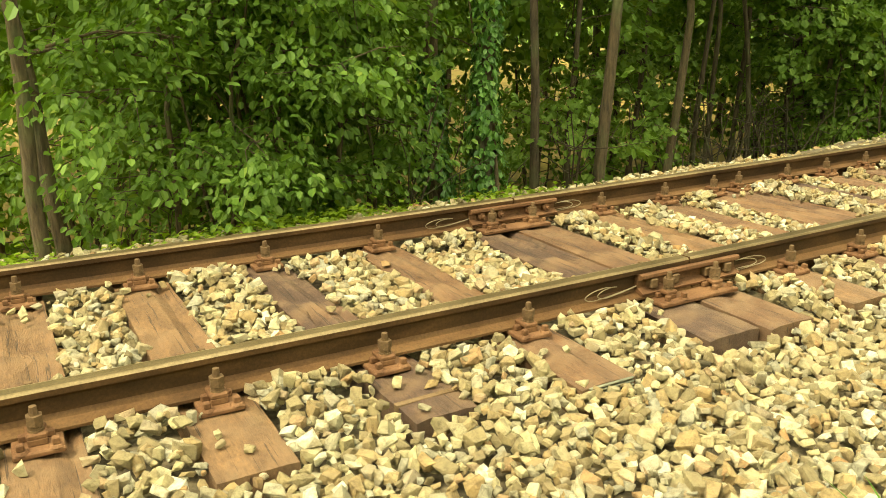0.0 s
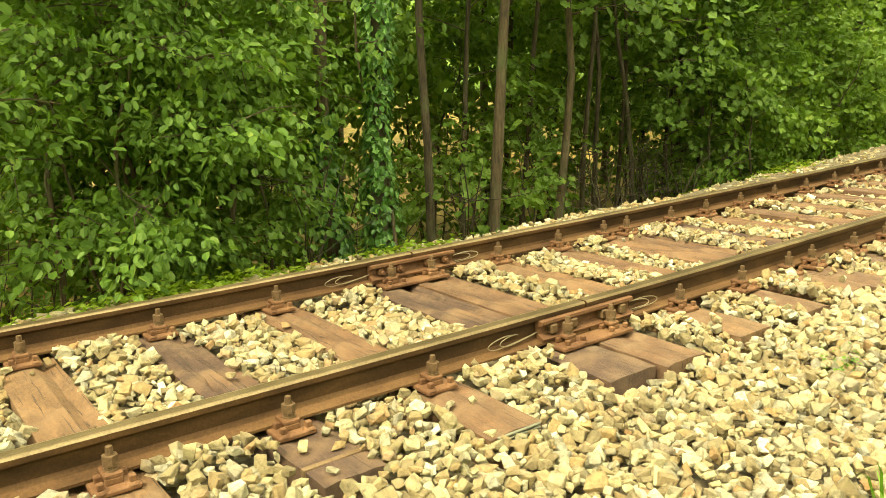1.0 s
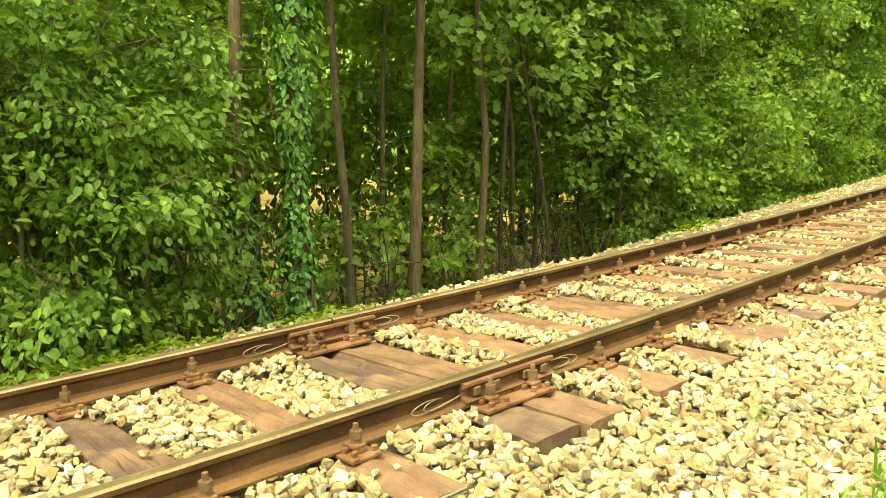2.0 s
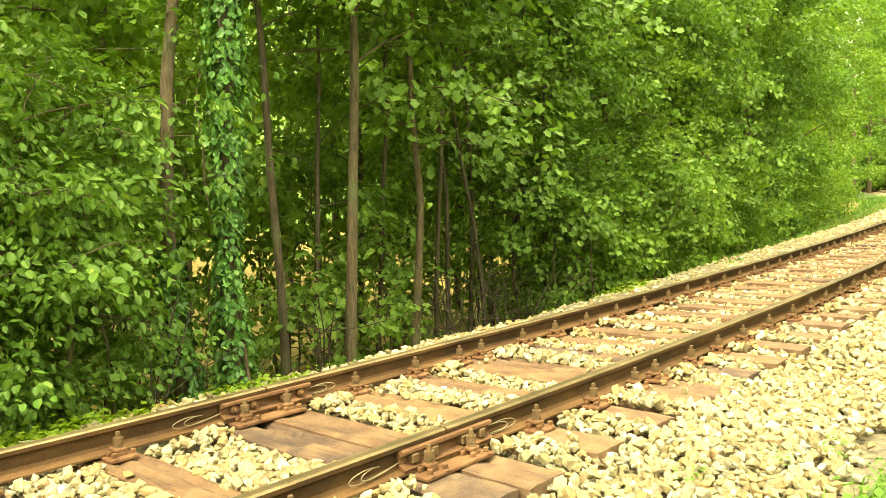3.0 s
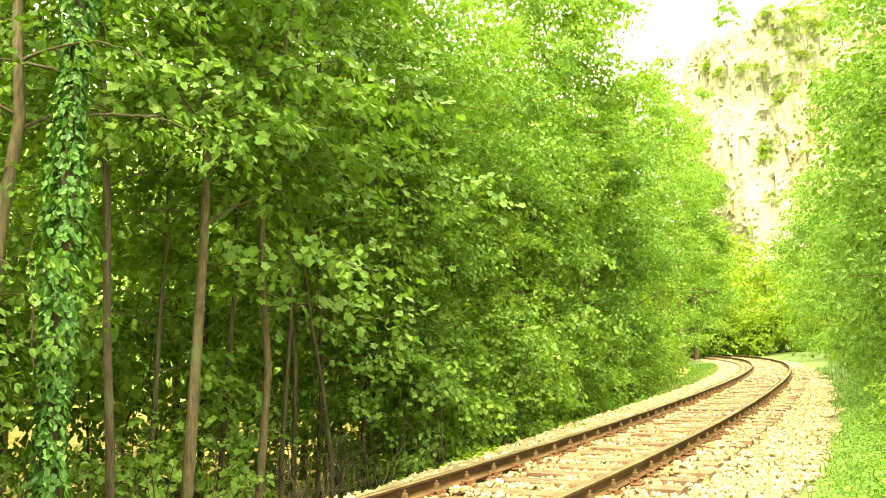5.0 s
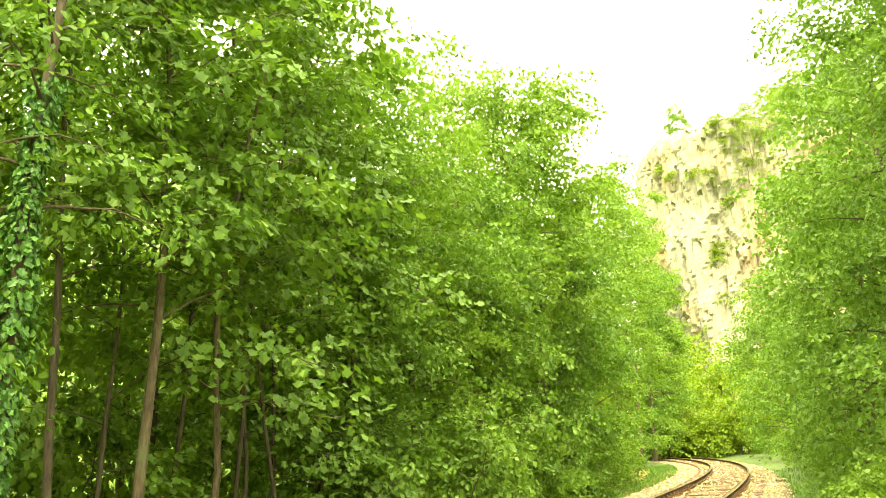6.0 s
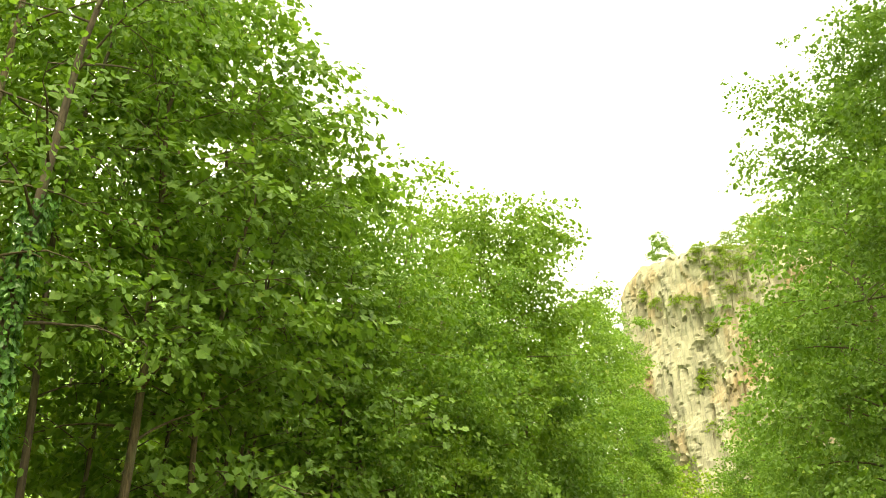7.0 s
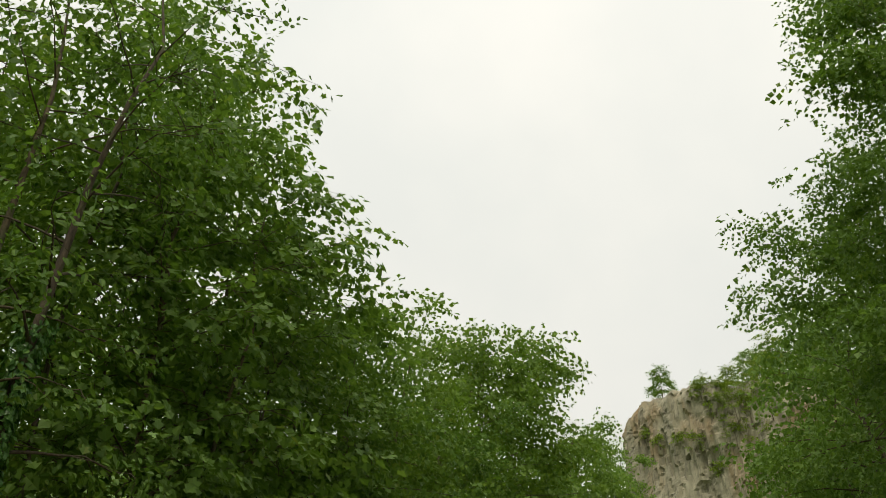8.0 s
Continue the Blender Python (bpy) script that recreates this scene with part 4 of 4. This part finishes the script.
# understorey along the bank
for k in range(28):
    s = 10.6 + k * 1.05 + rng.normal(0, 0.3)
    o = 4.3 + 0.4 * math.sin(k) + rng.normal(0, 0.25) + 0.9 * min(1.0, max(0.0, (s - 13) / 6))
    x, y = track(s, o)
    tree("shrub", float(x), float(y), ground_at(x, y), rng.uniform(1.4, 2.7) * (1.0 if s > 9 else 0.7), 0.022, SPRAY_BACK, M_LEAF_BACK if k % 3 else M_LEAF_MAPLE, "leafy green shrub at the edge of the wood", seed=130 + k, low=0.1, spread=0.95, limbs=14, per_limb=9, stems=3, top=0.7, size=0.9, category="shrub", group="shrubs at the wood's edge")
# the other side of the line
for k, (az, d, el, sp) in enumerate([(102.9, 11.5, 47, 2.1), (94.5, 14.5, 34.0, 2.5), (88.6, 19.0, 25, 2.4), (104.0, 14.0, 44, 3.0), (86.6, 25.0, 20, 2.4), (85.3, 32.0, 16, 2.5), (84.2, 40.0, 11.5, 2.6), (91.0, 25.0, 24, 3.2), (82.6, 52.0, 9.0, 2.8), (81.6, 62.0, 8.0, 3.0)]):
    x, y = d * math.sin(radians(az)), d * math.cos(radians(az))
    z0 = ground_at(x, y)
    tree("alder_tree", x, y, z0, EYE + d * math.tan(radians(el)) - z0, 0.13, SPRAY_MID if k in (0, 1, 3) else SPRAY_BACK, M_LEAF_MAPLE, "tall leafy tree on the open side of the line", seed=170 + k, low=0.05, spread=sp, limbs=64 if k < 4 else 46, per_limb=66 if k in (0, 1, 3) else 22, size=0.85 if k in (0, 1, 3) else 1.0 + 0.05 * k, top=0.6, bulge=0.6)
for k in range(26):
    s, o = 8.0 + k * 1.5 + rng.normal(0, 0.4), -2.8 - 0.9 * rng.rand()
    x, y = track(s, o)
    tree("shrub", float(x), float(y), ground_at(x, y), rng.uniform(0.4, 0.8) + 0.05 * k, 0.02, SPRAY_BACK, M_LEAF_BACK, "low green shrub on the grassy verge", seed=200 + k, low=0.05, spread=0.6 + 0.02 * k, limbs=14, per_limb=11, stems=3, top=0.8, size=0.55, category="shrub", group="shrubs on the verge")
# beyond the bend
for k in range(24):
    a = radians(68.5 + 0.78 * k + rng.normal(0, 0.3))
    d = 82 + 11 * (k % 3) + rng.normal(0, 3)
    x, y = d * math.sin(a), d * math.cos(a)
    tree("hillside_tree", x, y, -1.5 + 2.0 * (k % 3), rng.uniform(7.0, 10.0), 0.2, SPRAY_FAR, M_LEAF_FAR, "sunlit yellow-green tree on the slope beyond the bend", seed=240 + k, low=0.03, spread=4.2, limbs=18, per_limb=7, size=1.4, group="trees beyond the bend")
for k in range(20):
    a = radians(70.5 + 0.62 * k + rng.normal(0, 0.2))
    d = 71 + 4 * (k % 2)
    x, y = d * math.sin(a), d * math.cos(a)
    tree("bank_shrub", x, y, ground_at(x, y), rng.uniform(2.2, 4.2), 0.05, SPRAY_FAR, M_LEAF_FAR, "yellow-green bush on the bank beyond the bend", seed=280 + k, low=0.05, spread=1.9, limbs=12, per_limb=7, stems=2, top=0.8, size=0.85, category="shrub", group="bushes beyond the bend")


# ---------------------------------------------------------------- the cliff
def cliff_material():
    m, nt, b = material("limestone_cliff", 0.9)
    streak = noise_of(nt, 0.35, 8.0, (1.0, 1.0, 0.4), rough=0.72)
    fine = noise_of(nt, 1.6, 8.0, (1.0, 1.0, 0.5), rough=0.7)
    c = ramp(nt, streak, [(0.3, (0.19, 0.178, 0.13)), (0.45, (0.29, 0.27, 0.19)), (0.6, (0.365, 0.338, 0.235)), (0.75, (0.44, 0.405, 0.275))])
    ochre = ramp(nt, noise_of(nt, 0.12, 4.0, (1.0, 1.0, 0.6)), [(0.50, (0, 0, 0)), (0.68, (0.65, 0.65, 0.65))])
    c = mixed(nt, ochre, c, (0.34, 0.205, 0.09))
    c = mixed(nt, 0.5, c, ramp(nt, fine, [(0.3, (0.6, 0.59, 0.57)), (0.6, (1.1, 1.1, 1.08))]), "MULTIPLY")
    crack = ramp(nt, noise_of(nt, 0.55, 5.0, (1.0, 1.0, 0.16), rough=0.6), [(0.48, (0, 0, 0)), (0.5, (0.55, 0.55, 0.55)), (0.52, (0, 0, 0))])
    c = mixed(nt, crack, c, (0.085, 0.075, 0.06))
    nt.links.new(c, b.inputs["Base Color"])
    bumped(nt, b, fine, 0.45, 0.15)
    return m


M_CLIFF = cliff_material()
CLIFF_AZ, CLIFF_D, CLIFF_R, CLIFF_H = 80.6, 168.0, 20.0, 60.5
cliff_x, cliff_y = CLIFF_D * math.sin(radians(CLIFF_AZ)), CLIFF_D * math.cos(radians(CLIFF_AZ))


def cliff_radius(u, h):
    """The rock's radius towards the angle u at the share h of its height: buttresses, flutes and ledges."""
    p = Vector((math.cos(u) * 2.2, math.sin(u) * 2.2, h * 2.6))
    q = Vector((math.cos(u) * 9.0, math.sin(u) * 9.0, h * 2.4))
    t = Vector((math.cos(u) * 22.0, math.sin(u) * 22.0, h * 11.0))
    ledge = 0.9 * abs(math.sin(h * 17.0 + 2.0 * noise.noise(p)))
    w = Vector((math.cos(u) * 45.0, math.sin(u) * 45.0, h * 34.0))
    rough = 1.0 - abs(noise.noise(t)) * 2.0
    block = noise.cell(Vector((q.x * 1.3 + 0.6 * noise.noise(t), q.y * 1.3 + 0.6 * noise.noise(w), h * 13.0 + 1.5 * noise.noise(q))))
    chip = noise.cell(Vector((q.x * 3.1 + 0.8 * noise.noise(w), q.y * 3.1, h * 15.0 + 2.0 * noise.noise(t))))
    return CLIFF_R * (1.0 - 0.05 * h) + 2.6 * noise.noise(p) + 0.9 * noise.noise(q) + 0.4 * rough + 0.3 * noise.noise(w) + 0.5 * ledge + 0.6 * block + 0.22 * chip


def build_cliff():
    nu, nh = 300, 150
    v = []
    for j in range(nh):
        h = j / (nh - 9)
        for i in range(nu):
            u = 2 * math.pi * i / nu
            rim = 1.0 if h <= 0.94 else max(0.0, 1.0 - ((h - 0.94) / 0.141) ** 2) ** 0.5
            rr = cliff_radius(u, min(h, 1.0)) * rim
            zz = -3 + min(h, 1.0) * CLIFF_H + (0 if h < 0.94 else 1.2 * noise.noise(Vector((math.cos(u) * rr * 0.3, math.sin(u) * rr * 0.3, 3.0))))
            v.append((cliff_x + rr * math.cos(u), cliff_y + rr * math.sin(u), zz))
    i, j = np.meshgrid(np.arange(nh - 1), np.arange(nu), indexing="ij")
    q = np.stack([i * nu + j, i * nu + (j + 1) % nu, (i + 1) * nu + (j + 1) % nu, (i + 1) * nu + j], -1).reshape(-1, 4)
    base = empty("cliff", cliff_x, cliff_y, -3)
    ob = tri_mesh("rock_face", np.array(v) - np.array([cliff_x, cliff_y, -3]), q, M_CLIFF, base)
    tagged(base, "tall fluted limestone cliff with ochre streaks above the trees", "cliff", kind="structure")


build_cliff()


def on_cliff(az, el):
    """Where the ray towards az, el meets the rock."""
    d = 120.0
    while d < 200:
        x, y, z = d * math.sin(radians(az)), d * math.cos(radians(az)), EYE + d * math.tan(radians(el))
        h = (z + 3) / CLIFF_H
        u = math.atan2(y - cliff_y, x - cliff_x)
        if h < 1.0 and math.hypot(x - cliff_x, y - cliff_y) < cliff_radius(u, h):
            return x, y, z
        d += 0.4
    return None


for k, (az, el, hh, sp) in enumerate([(78.6, 16.7, 3.2, 1.6), (79.2, 16.5, 3.0, 1.5), (80.2, 18.6, 4.0, 1.8), (80.6, 17.6, 3.5, 1.6), (80.9, 19.3, 4.5, 2.0), (78.7, 11.2, 3.5, 1.2), (78.9, 12.0, 2.6, 1.0), (78.9, 8.6, 2.6, 1.1), (76.2, 17.0, 2.0, 1.0), (80.0, 15.0, 2.0, 0.9), (79.6, 19.9, 3.0, 1.6), (75.6, 17.6, 2.0, 1.0), (77.6, 17.2, 1.6, 1.0), (81.4, 20.2, 4.0, 2.0), (81.0, 18.6, 6.0, 2.2), (81.6, 18.0, 6.0, 2.4), (82.2, 19.2, 7.0, 2.6), (82.6, 17.6, 6.0, 2.6), (83.2, 19.4, 7.5, 2.8), (83.8, 18.0, 7.0, 2.8), (81.2, 16.6, 4.0, 1.8), (79.9, 20.3, 3.0, 1.6), (82.9, 15.6, 6.0, 2.4)]):
    p = on_cliff(az, el)
    if p:
        tree("cliff_shrub", p[0], p[1], p[2] - 0.6, hh, 0.06, SPRAY_FAR, M_LEAF_FAR, "yellow-green shrub clinging to a ledge of the cliff", seed=400 + k, low=0.05, spread=sp, limbs=10, per_limb=6, stems=2, top=0.8, size=0.75, category="shrub", group="shrubs on the cliff")
# on the cliff's top and the hill beside it
tree("cliff_tree", 158 * math.sin(radians(76.9)), 158 * math.cos(radians(76.9)), CLIFF_H - 3.4, 8.0, 0.16, SPRAY_FAR, M_LEAF_BACK, "lone small tree on the brink of the cliff", seed=430, low=0.2, spread=2.1, limbs=20, per_limb=12, size=1.05)
for k in range(12):
    az = 79.8 + 0.6 * k + rng.normal(0, 0.3)
    d = 172 + 12 * (k % 3)
    el = 18.7 + min(3.8, max(0.0, (az - 80.0) * 0.85)) - 1.4 * (k % 3) * 0.4
    tree("hilltop_tree", d * math.sin(radians(az)), d * math.cos(radians(az)), EYE + d * math.tan(radians(el)) - 6.5, 8.5, 0.2, SPRAY_FAR, M_LEAF_FAR if k % 2 else M_LEAF_BACK, "rounded green tree on the hill beside the cliff", seed=440 + k, low=0.05, spread=4.2, limbs=20, per_limb=9, size=1.3, top=0.6, group="trees on the hill")


def build_hill():
    """The wooded hill that carries on behind the cliff."""
    n, m = 70, 26
    v = []
    for i in range(n):
        az = radians(77.5 + 45 * i / (n - 1))
        for j in range(m):
            u = j / (m - 1)
            d = 150 + 130 * u
            top = 60 + 22 * min(1.0, (math.degrees(az) - 77.5) / 10)
            rise = min(1.0, u * 5.0) if math.degrees(az) > 82 else min(1.0, max(0.0, u - 0.14) * 5.0)
            z = -6 + top * rise * (0.95 + 0.08 * noise.noise(Vector((i * 0.3, j * 0.5, 0))))
            v.append((d * math.sin(az), d * math.cos(az), z))
    i, j = np.meshgrid(np.arange(n - 1), np.arange(m - 1), indexing="ij")
    q = np.stack([i * m + j, (i + 1) * m + j, (i + 1) * m + j + 1, i * m + j + 1], -1).reshape(-1, 4)
    ob = tri_mesh("backdrop", v, q, M_SOIL, smooth=True)
    tagged(ob, "steep green hillside rising beside the limestone cliff", "hillside", kind="structure")


build_hill()


# ---------------------------------------------------------------- grass, weeds and ground cover
def blade_shapes(count, seed, blades=7, height=0.16):
    out, r = [], np.random.RandomState(seed)
    for c in range(count):
        v, f = [], []
        for k in range(blades):
            a, ln, w = r.uniform(0, 6.28), height * r.uniform(0.5, 1.2), 0.005
            bend = r.uniform(0.2, 0.9)
            p = r.normal(0, 0.03, 2)
            d, sd = np.array([math.cos(a), math.sin(a), 0]), np.array([-math.sin(a), math.cos(a), 0]) * w
            b = len(v)
            o3 = np.array([p[0], p[1], 0])
            mid, tip = o3 + d * ln * bend * 0.35 + np.array([0, 0, ln * 0.6]), o3 + d * ln * bend + np.array([0, 0, ln * 0.85])
            v += [o3 - sd, o3 + sd, mid + sd * 0.8, mid - sd * 0.8, tip]
            f += [(b, b + 1, b + 2), (b, b + 2, b + 3), (b + 3, b + 2, b + 4)]
        out.append((np.array(v), np.array(f)))
    return out


def upright(r, n):
    a = r.uniform(0, 6.28, n)
    m = np.zeros((n, 3, 3))
    m[:, 0, 0], m[:, 0, 1], m[:, 1, 0], m[:, 1, 1], m[:, 2, 2] = np.cos(a), -np.sin(a), np.sin(a), np.cos(a), 1
    return m


def strew(name, shapes, mat, s, o, size, label, category, r, lift=0.0):
    x, y = track(s, o)
    z = ground_z(s, o) + lift
    v, f = scatter(shapes, np.stack([x, y, z], 1), upright(r, len(s)), size, r)
    return tagged(tri_mesh(name, v, f, mat), label, category, kind="stuff")


GRASS, SMALL = blade_shapes(8, 61, 5), spray_shapes(KITE, 8, 10, 0.055, 62, 0.16)
r = np.random.RandomState(63)
n = 1900
s = np.where(r.rand(n) < 0.22, -9 + 11.5 * r.rand(n), 2.5 + 40 * r.rand(n) ** 1.6)
strew("grass", GRASS, M_GRASS, s, -1.8 + 0.42 * np.clip(s / 20, 0, 1.8) - 2.6 * r.rand(n) ** 1.2, r.uniform(0.7, 1.5, n), "green grass on the verge beside the ballast", "grass", r)
n = 5600
s = 3.3 + 24 * r.rand(n) ** 1.5 + np.abs(r.normal(0, 0.5, n)) - 0.3
strew("weeds", SMALL, M_LEAF_ALDER, s, -1.95 + 0.40 * np.clip(s / 20, 0, 1.8) - 2.2 * r.rand(n), r.uniform(0.45, 0.95, n), "low broad-leaved weeds on the verge", "weeds", r, 0.04 + 0.16 * r.rand(n) ** 2)
n = 2400
s = 6.0 + 40 * r.rand(n) ** 1.4
strew("dry_grass", GRASS, M_STRAW, s, 2.75 + 0.45 * np.clip((s - 5) / 10, 0, 1) + 0.8 * r.rand(n), r.uniform(0.35, 0.85, n), "pale dry grass along the edge of the stones", "grass", r, 0.0)
n = 3600
s = 9.0 + 50 * r.rand(n) ** 1.3
strew("grass", GRASS, M_GRASS, s, 3.1 + 1.6 * r.rand(n), r.uniform(0.5, 1.2, n), "green grass between the stones and the wood", "grass", r)
n = 600
s = np.concatenate([r.normal(c, w, n // 5) for c, w in ((-0.3, 0.5), (1.35, 0.3), (1.9, 0.25), (2.35, 0.2), (3.6, 0.35))])
n = len(s)
strew("ground_cover", SMALL, M_LEAF_FAR, s, 2.44 + 0.28 * r.rand(n), r.uniform(0.6, 1.2, n), "small bright leaves creeping over the edge of the ballast", "ground cover", r, 0.03)
n = 500
s = r.uniform(4.0, 11.0, n)
strew("ground_cover", SMALL, M_LEAF_FAR, s, 2.75 + 0.5 * r.rand(n), r.uniform(0.6, 1.1, n), "scattered small plants at the edge of the ballast", "ground cover", r, 0.03)
s, o = np.repeat([3.55, 3.95, 4.3], 5), np.repeat([-1.02, -1.28, -1.42], 5)
strew("sprouting_weeds", SMALL, M_LEAF_ALDER, s, o, np.full(15, 0.45), "tiny green weeds sprouting between the stones", "weeds", r, np.tile(np.arange(5) * 0.02, 3) + 0.05)

# the stones nearest to the camera, one by one
stone_meshes = []
for sv, sf in SHAPES:
    me = bpy.data.meshes.new("stone")
    me.from_pydata([tuple(p * 0.033) for p in sv], [], [tuple(int(a) for a in t) for t in sf])
    me.materials.append(M_STONE)
    stone_meshes.append(me)
for k, (p, m, size) in enumerate(NEAR_STONES):
    ob = new("stone", stone_meshes[k % len(stone_meshes)])
    ob.parent = ballast
    ob.matrix_world = Matrix.Translation(p) @ Matrix(m.tolist()).to_4x4() @ Matrix.Scale(size / 0.033, 4)
